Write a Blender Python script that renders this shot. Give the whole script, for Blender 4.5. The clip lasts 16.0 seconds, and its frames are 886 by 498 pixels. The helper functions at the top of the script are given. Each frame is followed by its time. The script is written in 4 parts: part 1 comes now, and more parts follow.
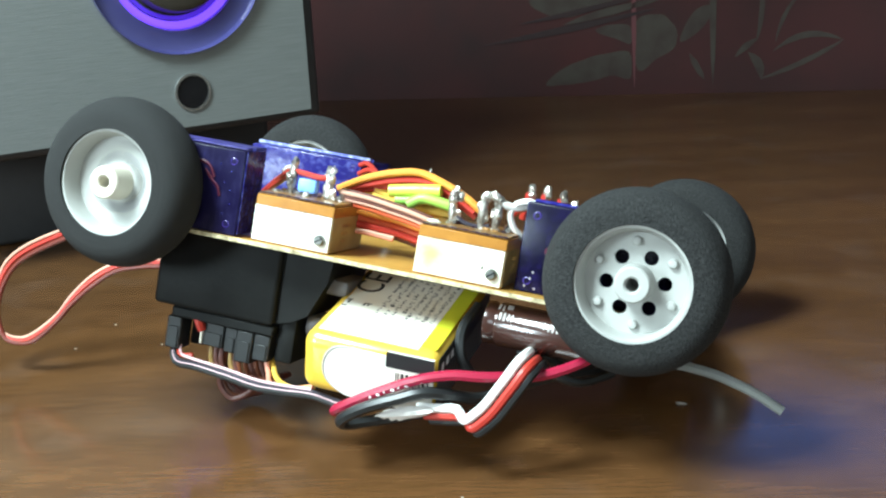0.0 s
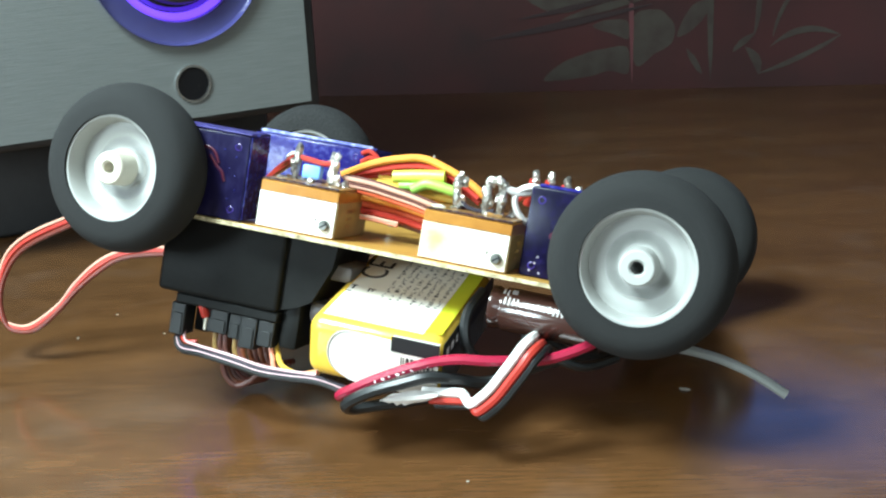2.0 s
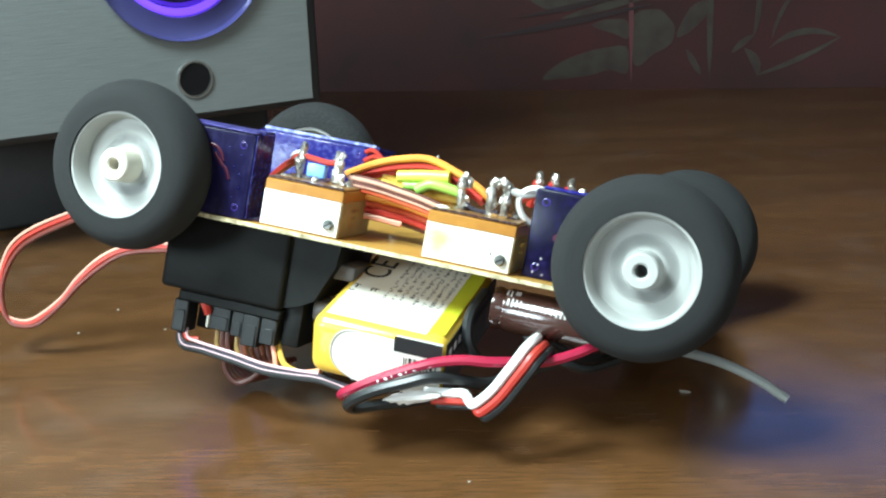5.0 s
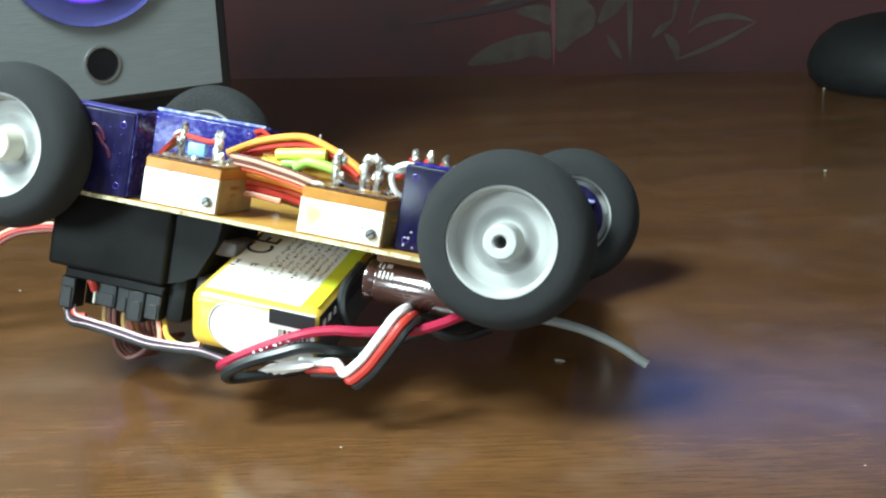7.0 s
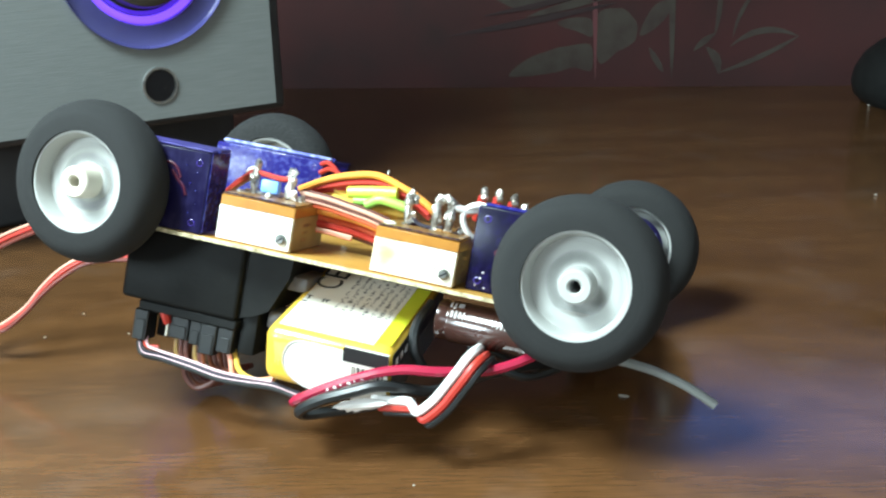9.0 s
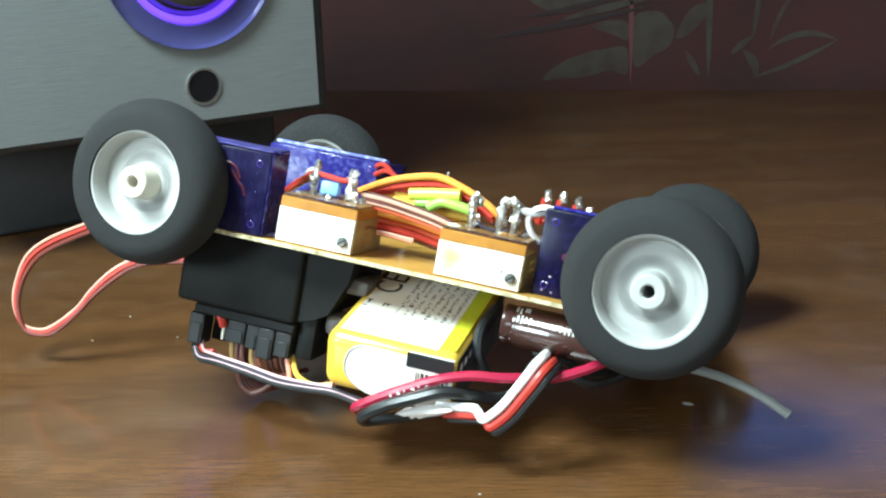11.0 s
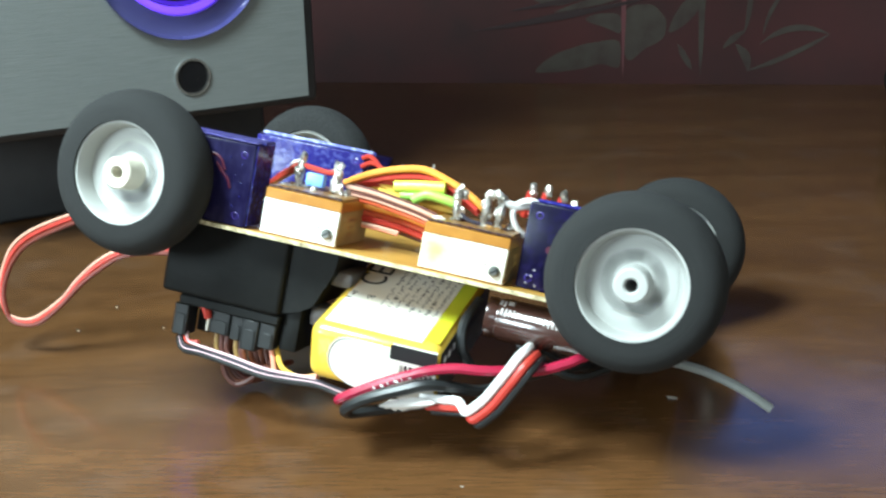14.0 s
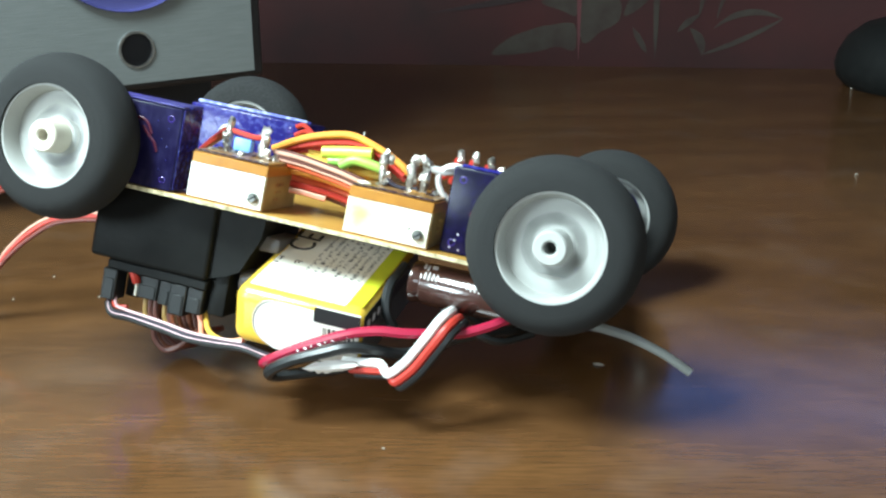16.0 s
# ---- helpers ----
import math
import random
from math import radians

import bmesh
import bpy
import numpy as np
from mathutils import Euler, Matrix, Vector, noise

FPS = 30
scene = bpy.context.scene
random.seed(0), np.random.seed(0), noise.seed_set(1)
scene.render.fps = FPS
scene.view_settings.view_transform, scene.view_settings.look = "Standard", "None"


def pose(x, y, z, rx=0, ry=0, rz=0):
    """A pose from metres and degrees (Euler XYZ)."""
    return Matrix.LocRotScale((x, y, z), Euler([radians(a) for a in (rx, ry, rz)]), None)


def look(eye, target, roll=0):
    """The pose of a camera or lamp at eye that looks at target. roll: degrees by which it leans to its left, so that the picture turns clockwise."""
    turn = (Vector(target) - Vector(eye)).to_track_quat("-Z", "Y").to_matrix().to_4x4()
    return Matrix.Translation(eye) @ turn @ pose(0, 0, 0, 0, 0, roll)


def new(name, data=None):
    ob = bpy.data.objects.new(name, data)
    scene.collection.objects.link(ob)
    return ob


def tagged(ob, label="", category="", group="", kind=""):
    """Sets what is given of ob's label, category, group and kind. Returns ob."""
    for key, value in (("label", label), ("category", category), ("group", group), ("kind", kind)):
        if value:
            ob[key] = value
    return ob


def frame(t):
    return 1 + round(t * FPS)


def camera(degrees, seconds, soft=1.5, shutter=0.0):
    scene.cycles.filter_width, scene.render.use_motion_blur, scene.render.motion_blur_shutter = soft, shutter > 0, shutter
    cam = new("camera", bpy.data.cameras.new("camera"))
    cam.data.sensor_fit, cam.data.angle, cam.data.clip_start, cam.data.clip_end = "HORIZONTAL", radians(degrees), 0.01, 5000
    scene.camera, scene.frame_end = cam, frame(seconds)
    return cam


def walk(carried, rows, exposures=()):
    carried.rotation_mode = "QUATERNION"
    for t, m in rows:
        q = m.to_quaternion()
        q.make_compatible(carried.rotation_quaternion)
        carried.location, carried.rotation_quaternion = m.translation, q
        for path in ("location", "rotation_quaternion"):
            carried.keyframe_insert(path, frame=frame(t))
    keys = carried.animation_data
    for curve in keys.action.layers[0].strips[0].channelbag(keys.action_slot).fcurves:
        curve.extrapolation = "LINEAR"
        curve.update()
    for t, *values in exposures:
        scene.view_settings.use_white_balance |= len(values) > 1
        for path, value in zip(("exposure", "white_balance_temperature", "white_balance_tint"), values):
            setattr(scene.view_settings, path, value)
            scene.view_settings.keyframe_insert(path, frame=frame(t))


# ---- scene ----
cam = camera(39.0, 16.0, 2.2, 0.7)
PATH = [
    (0, (0.0210, -0.3120, 0.1560), (-0.0465, 0.6469, -0.1195), -3.10),
    (0.5, (0.0220, -0.3130, 0.1540), (-0.0440, 0.6463, -0.1205), -3.40),
    (1, (0.0220, -0.3140, 0.1540), (-0.0430, 0.6461, -0.1180), -3.30),
    (1.5, (0.0220, -0.3160, 0.1510), (-0.0425, 0.6430, -0.1250), -3.40),
    (2, (0.0180, -0.3140, 0.1520), (-0.0450, 0.6454, -0.1230), -3.10),
    (2.5, (0.0200, -0.3140, 0.1530), (-0.0435, 0.6452, -0.1226), -3.20),
    (3, (0.0190, -0.3140, 0.1510), (-0.0435, 0.6448, -0.1260), -2.90),
    (3.2, (0.0190, -0.3140, 0.1510), (-0.0440, 0.6444, -0.1275), -2.90),
    (5.3, (0.0150, -0.3150, 0.1540), (-0.0410, 0.6436, -0.1250), -2.20),
    (5.5, (0.0200, -0.3170, 0.1530), (-0.0330, 0.6414, -0.1275), -2.20),
    (6, (0.0270, -0.3200, 0.1510), (-0.0150, 0.6378, -0.1334), -2.20),
    (6.5, (0.0340, -0.3240, 0.1510), (0.0015, 0.6343, -0.1331), -2.30),
    (7, (0.0400, -0.3270, 0.1520), (0.0155, 0.6303, -0.1359), -2.30),
    (7.5, (0.0390, -0.3280, 0.1600), (0.0170, 0.6303, -0.1249), -2.00),
    (8, (0.0320, -0.3250, 0.1690), (0.0000, 0.6345, -0.1109), -2.00),
    (8.5, (0.0300, -0.3260, 0.1720), (-0.0045, 0.6329, -0.1095), -2.00),
    (9, (0.0260, -0.3280, 0.1670), (-0.0160, 0.6274, -0.1255), -2.10),
    (9.5, (0.0220, -0.3270, 0.1680), (-0.0265, 0.6279, -0.1250), -2.00),
    (10, (0.0190, -0.3250, 0.1660), (-0.0345, 0.6305, -0.1240), -2.20),
    (10.2, (0.0150, -0.3230, 0.1640), (-0.0360, 0.6331, -0.1245), -2.00),
    (12.5, (0.0090, -0.3200, 0.1670), (-0.0500, 0.6350, -0.1235), -2.10),
    (13, (0.0080, -0.3190, 0.1660), (-0.0500, 0.6353, -0.1271), -1.90),
    (13.5, (0.0070, -0.3180, 0.1700), (-0.0495, 0.6370, -0.1210), -1.80),
    (14, (0.0140, -0.3210, 0.1650), (-0.0355, 0.6332, -0.1299), -1.60),
    (14.5, (0.0180, -0.3230, 0.1630), (-0.0260, 0.6310, -0.1335), -1.50),
    (15, (0.0210, -0.3240, 0.1620), (-0.0185, 0.6301, -0.1350), -1.30),
    (15.5, (0.0240, -0.3250, 0.1610), (-0.0090, 0.6287, -0.1379), -1.10),
    (16, (0.0280, -0.3250, 0.1580), (-0.0000, 0.6279, -0.1441), -0.90),
]
walk(cam, [(t, look(eye, target, roll)) for t, eye, target, roll in PATH],
     [(0, 0.0), (3.2, 0.02), (5.3, 0.0), (7, 0.05), (8.5, 0.13), (9.5, 0.13), (10.2, 0.08), (12.5, 0.02), (16, 0.02)])

# ---- light ----
world = bpy.data.worlds.new("world")
world.use_nodes = True
world.node_tree.nodes["Background"].inputs[0].default_value = (0.75, 0.85, 1.0, 1)
world.node_tree.nodes["Background"].inputs[1].default_value = 0.17
scene.world = world


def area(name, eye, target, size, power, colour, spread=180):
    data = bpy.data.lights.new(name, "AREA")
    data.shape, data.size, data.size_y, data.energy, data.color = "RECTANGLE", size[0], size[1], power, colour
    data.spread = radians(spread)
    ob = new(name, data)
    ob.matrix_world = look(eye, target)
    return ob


# a desk lamp close by on the left of the camera, and weak daylight from the left
area("desk_lamp_light", (-0.34, -0.21, 0.65), (-0.06, 0.05, 0.03), (0.24, 0.24), 8.4, (0.79, 0.99, 1.03), 125)
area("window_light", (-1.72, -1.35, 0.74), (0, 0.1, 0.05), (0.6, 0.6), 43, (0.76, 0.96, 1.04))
# unseen fill lamp added behind the camera to lift the dark parts
area("back_fill_light", (0.3, -2.55, 0.75), (0.05, 0.3, 0.05), (1.4, 1.1), 26, (0.78, 0.95, 1.04))

# ---- materials ----


def material(name, colour, rough=0.5, metal=0.0, second=None, scale=40.0, amount=0.5, bump=0.0, bump_scale=200.0,
             coat=0.0, transmission=0.0, stretch=(1, 1, 1), emit=None, power=0.0, ior=1.45, rough_vary=0.0, lo=None):
    mat = bpy.data.materials.new(name)
    mat.use_nodes = True
    nt = mat.node_tree
    b = nt.nodes["Principled BSDF"]
    b.inputs["Base Color"].default_value = (*colour, 1)
    b.inputs["Roughness"].default_value = rough
    b.inputs["Metallic"].default_value = metal
    b.inputs["IOR"].default_value = ior
    b.inputs["Coat Weight"].default_value = coat
    b.inputs["Coat Roughness"].default_value = 0.12
    b.inputs["Transmission Weight"].default_value = transmission
    if emit:
        b.inputs["Emission Color"].default_value = (*emit, 1)
        b.inputs["Emission Strength"].default_value = power
    tc = nt.nodes.new("ShaderNodeTexCoord")
    mp = nt.nodes.new("ShaderNodeMapping")
    mp.inputs["Scale"].default_value = stretch
    nt.links.new(tc.outputs["Object"], mp.inputs[0])
    if second or rough_vary:
        nz = nt.nodes.new("ShaderNodeTexNoise")
        nz.inputs["Scale"].default_value = scale
        nz.inputs["Detail"].default_value = 6
        nt.links.new(mp.outputs[0], nz.inputs["Vector"])
        if second:
            mx = nt.nodes.new("ShaderNodeMix")
            mx.data_type = "RGBA"
            mx.inputs[6].default_value = (*colour, 1)
            mx.inputs[7].default_value = (*second, 1)
            rp = nt.nodes.new("ShaderNodeMapRange")
            rp.inputs[1].default_value, rp.inputs[2].default_value = (0.5 - 0.125 / amount if lo is None else lo), 0.75
            nt.links.new(nz.outputs["Fac"], rp.inputs[0])
            nt.links.new(rp.outputs[0], mx.inputs[0])
            nt.links.new(mx.outputs[2], b.inputs["Base Color"])
        if rough_vary:
            rr = nt.nodes.new("ShaderNodeMapRange")
            rr.inputs[3].default_value, rr.inputs[4].default_value = rough - rough_vary, rough + rough_vary
            nt.links.new(nz.outputs["Fac"], rr.inputs[0])
            nt.links.new(rr.outputs[0], b.inputs["Roughness"])
    if bump:
        nb = nt.nodes.new("ShaderNodeTexNoise")
        nb.inputs["Scale"].default_value = bump_scale
        nb.inputs["Detail"].default_value = 4
        nt.links.new(mp.outputs[0], nb.inputs["Vector"])
        bp = nt.nodes.new("ShaderNodeBump")
        bp.inputs["Strength"].default_value = bump
        bp.inputs["Distance"].default_value = 0.0006
        nt.links.new(nb.outputs["Fac"], bp.inputs["Height"])
        nt.links.new(bp.outputs[0], b.inputs["Normal"])
    return mat


def wood_material():
    mat = bpy.data.materials.new("dark_lacquered_wood")
    mat.use_nodes = True
    nt = mat.node_tree
    b = nt.nodes["Principled BSDF"]
    tc = nt.nodes.new("ShaderNodeTexCoord")
    mp = nt.nodes.new("ShaderNodeMapping")
    mp.inputs["Scale"].default_value = (1.6, 9.0, 9.0)
    mp.inputs["Rotation"].default_value = (0, 0, radians(5))
    nt.links.new(tc.outputs["Object"], mp.inputs[0])
    bands = nt.nodes.new("ShaderNodeTexNoise")
    bands.inputs["Scale"].default_value, bands.inputs["Detail"].default_value = 3.2, 8
    bands.inputs["Distortion"].default_value = 0.6
    nt.links.new(mp.outputs[0], bands.inputs["Vector"])
    mp2 = nt.nodes.new("ShaderNodeMapping")
    mp2.inputs["Scale"].default_value = (42.0, 520.0, 520.0)
    mp2.inputs["Rotation"].default_value = (0, 0, radians(5))
    nt.links.new(tc.outputs["Object"], mp2.inputs[0])
    pores = nt.nodes.new("ShaderNodeTexNoise")
    pores.inputs["Scale"].default_value, pores.inputs["Detail"].default_value = 1.6, 5
    nt.links.new(mp2.outputs[0], pores.inputs["Vector"])
    ramp = nt.nodes.new("ShaderNodeValToRGB")
    ramp.color_ramp.elements[0].position, ramp.color_ramp.elements[0].color = 0.30, (0.074, 0.0325, 0.0122, 1)
    ramp.color_ramp.elements[1].position, ramp.color_ramp.elements[1].color = 0.72, (0.118, 0.0530, 0.0190, 1)
    mid = ramp.color_ramp.elements.new(0.5)
    mid.color = (0.094, 0.0420, 0.0155, 1)
    nt.links.new(bands.outputs["Fac"], ramp.inputs[0])
    dark = nt.nodes.new("ShaderNodeMapRange")
    dark.inputs[1].default_value, dark.inputs[2].default_value = 0.35, 0.62
    dark.inputs[3].default_value, dark.inputs[4].default_value = 0.80, 1.12
    nt.links.new(pores.outputs["Fac"], dark.inputs[0])
    mul = nt.nodes.new("ShaderNodeVectorMath")
    mul.operation = "SCALE"
    nt.links.new(ramp.outputs[0], mul.inputs[0])
    nt.links.new(dark.outputs[0], mul.inputs["Scale"])
    # mottling of the veneer, and a thin greasy film in smudges
    mottle = nt.nodes.new("ShaderNodeTexNoise")
    mottle.inputs["Scale"].default_value, mottle.inputs["Detail"].default_value = 75, 3
    nt.links.new(tc.outputs["Object"], mottle.inputs["Vector"])
    mr = nt.nodes.new("ShaderNodeMapRange")
    mr.inputs[1].default_value, mr.inputs[2].default_value = 0.3, 0.7
    mr.inputs[3].default_value, mr.inputs[4].default_value = 0.90, 1.10
    nt.links.new(mottle.outputs["Fac"], mr.inputs[0])
    mul2 = nt.nodes.new("ShaderNodeVectorMath")
    mul2.operation = "SCALE"
    nt.links.new(mul.outputs[0], mul2.inputs[0])
    nt.links.new(mr.outputs[0], mul2.inputs["Scale"])
    film = nt.nodes.new("ShaderNodeTexNoise")
    film.inputs["Scale"].default_value, film.inputs["Detail"].default_value = 31, 5
    fm = nt.nodes.new("ShaderNodeMapping")
    fm.inputs["Location"].default_value = (0.021, 0.013, 0)
    nt.links.new(tc.outputs["Object"], fm.inputs[0])
    nt.links.new(fm.outputs[0], film.inputs["Vector"])
    fr = nt.nodes.new("ShaderNodeMapRange")
    fr.inputs[1].default_value, fr.inputs[2].default_value = 0.54, 0.78
    fr.inputs[3].default_value, fr.inputs[4].default_value = 0.0, 0.11
    nt.links.new(film.outputs["Fac"], fr.inputs[0])
    fx = nt.nodes.new("ShaderNodeMix")
    fx.data_type = "RGBA"
    fx.inputs[7].default_value = (0.24, 0.19, 0.165, 1)
    nt.links.new(fr.outputs[0], fx.inputs[0])
    nt.links.new(mul2.outputs[0], fx.inputs[6])
    nt.links.new(fx.outputs[2], b.inputs["Base Color"])
    smear = nt.nodes.new("ShaderNodeTexNoise")
    smear.inputs["Scale"].default_value, smear.inputs["Detail"].default_value = 22, 4
    nt.links.new(tc.outputs["Object"], smear.inputs["Vector"])
    rr = nt.nodes.new("ShaderNodeMapRange")
    rr.inputs[1].default_value, rr.inputs[2].default_value = 0.3, 0.7
    rr.inputs[3].default_value, rr.inputs[4].default_value = 0.13, 0.24
    nt.links.new(smear.outputs["Fac"], rr.inputs[0])
    nt.links.new(rr.outputs[0], b.inputs["Roughness"])
    b.inputs["IOR"].default_value = 1.65
    bp = nt.nodes.new("ShaderNodeBump")
    bp.inputs["Strength"].default_value, bp.inputs["Distance"].default_value = 0.06, 0.0003
    nt.links.new(pores.outputs["Fac"], bp.inputs["Height"])
    nt.links.new(bp.outputs[0], b.inputs["Normal"])
    return mat


WOOD = wood_material()
FOAM = material("black_foam_rubber", (0.0035, 0.0038, 0.0038), 0.92, second=(0.026, 0.0270, 0.0265), scale=1500, amount=0.6, bump=0.9, bump_scale=1900)
RIM = material("pale_grey_plastic", (0.385, 0.39, 0.37), 0.55, second=(0.34, 0.345, 0.325), scale=160, bump=0.05, bump_scale=300)
IVORY = material("ivory_nylon", (0.60, 0.56, 0.46), 0.45, second=(0.52, 0.48, 0.39), scale=160, bump=0.05)
PURPLE = material("violet_plastic_gear", (0.030, 0.016, 0.15), 0.25, second=(0.060, 0.035, 0.26), scale=420, bump=0.4)
DULL_RED = material("dull_red_motor_wire", (0.08, 0.010, 0.02), 0.4, second=(0.05, 0.008, 0.03), scale=400)
BLUE = material("clear_blue_plastic", (0.006, 0.004, 0.034), 0.24, second=(0.022, 0.014, 0.11), scale=520, lo=0.50, transmission=0.6, bump=0.08, bump_scale=420, ior=1.25)
BLUE_SOFT = material("hazy_blue_plastic", (0.014, 0.010, 0.065), 0.3, second=(0.042, 0.037, 0.14), scale=240, stretch=(1.5, 1, 0.7), lo=0.46, transmission=0.6, bump=0.25, bump_scale=300, ior=1.28)
# lighter blue whose pale flecks are highlights put into the colour
BLUE_SPARKLED = material("blue_plastic_painted_highlights", (0.022, 0.019, 0.19), 0.2, second=(0.12, 0.14, 0.44), scale=520, lo=0.49, transmission=0.35, bump=0.35, bump_scale=500, ior=1.33)
# violet of the left servo's top, with the light in its colour
VIOLET_LIT = material("lit_violet_plastic", (0.036, 0.031, 0.15), 0.34, second=(0.10, 0.095, 0.30), scale=230, lo=0.46, bump=0.3, bump_scale=260)
# whitish blue that paints the glare along the far servo's top edge
EDGE_GLARE = material("blue_edge_glare", (0.13, 0.15, 0.46), 0.4, second=(0.50, 0.55, 0.82), scale=420, lo=0.42, bump=0.6, bump_scale=600)
DARK_GUTS = material("dark_motor_metal", (0.010, 0.007, 0.016), 0.4, 0.2, second=(0.040, 0.012, 0.022), scale=420, bump=0.5)
POT = material("brown_resin", (0.42, 0.19, 0.035), 0.28, second=(0.30, 0.12, 0.02), scale=160, coat=0.3, bump=0.1)
POT_TOP = material("smeared_brown_resin", (0.30, 0.15, 0.04), 0.35, second=(0.07, 0.04, 0.018), scale=300, lo=0.40, coat=0.25, bump=0.6, bump_scale=300)
PAPER = material("white_printed_label", (0.76, 0.75, 0.70), 0.45, second=(0.70, 0.66, 0.54), scale=70, bump=0.04)
PAPER_GOLD = material("yellowed_white_face", (0.74, 0.72, 0.64), 0.42, second=(0.68, 0.64, 0.50), scale=70, bump=0.04)


def stain(mat, at, inner, outer, colour):
    """Adds a round yellow stain, ragged at its edge, about a point of the part's own space in metres."""
    nt = mat.node_tree
    b = nt.nodes["Principled BSDF"]
    before = b.inputs["Base Color"].links[0].from_socket
    tc = nt.nodes.new("ShaderNodeTexCoord")
    nz = nt.nodes.new("ShaderNodeTexNoise")
    nz.inputs["Scale"].default_value, nz.inputs["Detail"].default_value = 260, 4
    nt.links.new(tc.outputs["Object"], nz.inputs["Vector"])
    dist = nt.nodes.new("ShaderNodeVectorMath")
    dist.operation = "DISTANCE"
    dist.inputs[1].default_value = at
    nt.links.new(tc.outputs["Object"], dist.inputs[0])
    add = nt.nodes.new("ShaderNodeMath")
    add.operation = "MULTIPLY_ADD"
    add.inputs[1].default_value = 0.006
    nt.links.new(nz.outputs["Fac"], add.inputs[0])
    nt.links.new(dist.outputs["Value"], add.inputs[2])
    rng = nt.nodes.new("ShaderNodeMapRange")
    rng.inputs[1].default_value, rng.inputs[2].default_value = inner + 0.003, outer + 0.003
    rng.inputs[3].default_value, rng.inputs[4].default_value = 0.85, 0.0
    nt.links.new(add.outputs[0], rng.inputs[0])
    mx = nt.nodes.new("ShaderNodeMix")
    mx.data_type = "RGBA"
    mx.inputs[7].default_value = (*colour, 1)
    nt.links.new(rng.outputs[0], mx.inputs[0])
    nt.links.new(before, mx.inputs[6])
    nt.links.new(mx.outputs[2], b.inputs["Base Color"])


stain(PAPER_GOLD, (0.0185, 0.0158, -0.0040), 0.001, 0.0085, (0.66, 0.40, 0.09))
PAPER_TAN = material("yellowed_tan_label", (0.34, 0.26, 0.12), 0.5, second=(0.22, 0.16, 0.07), scale=180, bump=0.1)
BOARD = material("tan_phenolic_board", (0.55, 0.31, 0.07), 0.35, second=(0.40, 0.20, 0.04), scale=60, bump=0.12)
BOARD_EDGE = material("cut_board_edge", (0.58, 0.50, 0.30), 0.6, second=(0.12, 0.08, 0.035), scale=520, lo=0.44, bump=0.5)
BLACK = material("black_plastic", (0.020, 0.020, 0.021), 0.40, second=(0.030, 0.030, 0.032), scale=150, bump=0.12, bump_scale=500)
RX_BLACK = material("satin_black_case", (0.0065, 0.0068, 0.0066), 0.5, second=(0.0100, 0.0104, 0.0100), scale=150, bump=0.15, bump_scale=500, ior=1.22)
BLACK_SOFT = material("dark_grey_plug_plastic", (0.008, 0.009, 0.009), 0.45, second=(0.015, 0.016, 0.016), scale=200, bump=0.1)
YELLOW = material("yellow_shrink_wrap", (0.80, 0.53, 0.075), 0.26, second=(0.74, 0.45, 0.05), scale=50, coat=0.4, bump=0.15, bump_scale=120)
LIME = material("lime_yellow_wrap", (0.62, 0.62, 0.04), 0.3, second=(0.50, 0.55, 0.03), scale=60, coat=0.4, bump=0.15, bump_scale=120)
INK = material("black_ink", (0.012, 0.012, 0.013), 0.5)
INK_GREY = material("grey_ink", (0.10, 0.10, 0.10), 0.5)
WHITE_INK = material("white_ink", (0.85, 0.85, 0.85), 0.4)
GREY_PRINT = material("pale_grey_ink", (0.42, 0.40, 0.38), 0.4)
CAP = material("brown_sleeve", (0.034, 0.014, 0.011), 0.2, second=(0.050, 0.021, 0.016), scale=120, coat=0.8, bump=0.1)
SOLDER = material("dull_solder", (0.66, 0.63, 0.57), 0.30, 0.85, second=(0.05, 0.042, 0.032), scale=380, lo=0.42, bump=0.9, bump_scale=500)
STEEL = material("steel_screw", (0.35, 0.36, 0.35), 0.35, 0.9, second=(0.15, 0.16, 0.14), scale=400)
W_RED = material("red_wire", (0.48, 0.045, 0.028), 0.35, second=(0.40, 0.03, 0.022), scale=80)
W_SCARLET = material("orange_red_wire", (0.66, 0.13, 0.05), 0.36, second=(0.56, 0.09, 0.04), scale=80)
W_TAN = material("dusky_pink_wire", (0.62, 0.36, 0.26), 0.36, second=(0.48, 0.26, 0.19), scale=80)
W_CRIMSON = material("crimson_silicone_wire", (0.34, 0.014, 0.045), 0.26, second=(0.28, 0.010, 0.035), scale=80, coat=0.2)
W_ORANGE = material("orange_wire", (0.78, 0.32, 0.055), 0.38, second=(0.68, 0.25, 0.04), scale=80)
W_YELLOW = material("yellow_wire", (0.72, 0.46, 0.08), 0.38, second=(0.62, 0.38, 0.06), scale=80)
W_BROWN = material("brown_wire", (0.10, 0.036, 0.025), 0.4, second=(0.14, 0.05, 0.04), scale=80)
W_WHITE = material("white_wire", (0.82, 0.80, 0.76), 0.36, second=(0.72, 0.70, 0.68), scale=80)
W_BLACK = material("black_silicone_wire", (0.011, 0.012, 0.013), 0.34, second=(0.020, 0.022, 0.022), scale=80)
W_GREY = material("dark_wire", (0.022, 0.019, 0.028), 0.4, second=(0.035, 0.03, 0.042), scale=80)
W_BRICK = material("brick_red_wire", (0.17, 0.030, 0.018), 0.38, second=(0.12, 0.022, 0.015), scale=80)
W_OCHRE = material("ochre_wire", (0.38, 0.24, 0.08), 0.4, second=(0.28, 0.16, 0.05), scale=80)
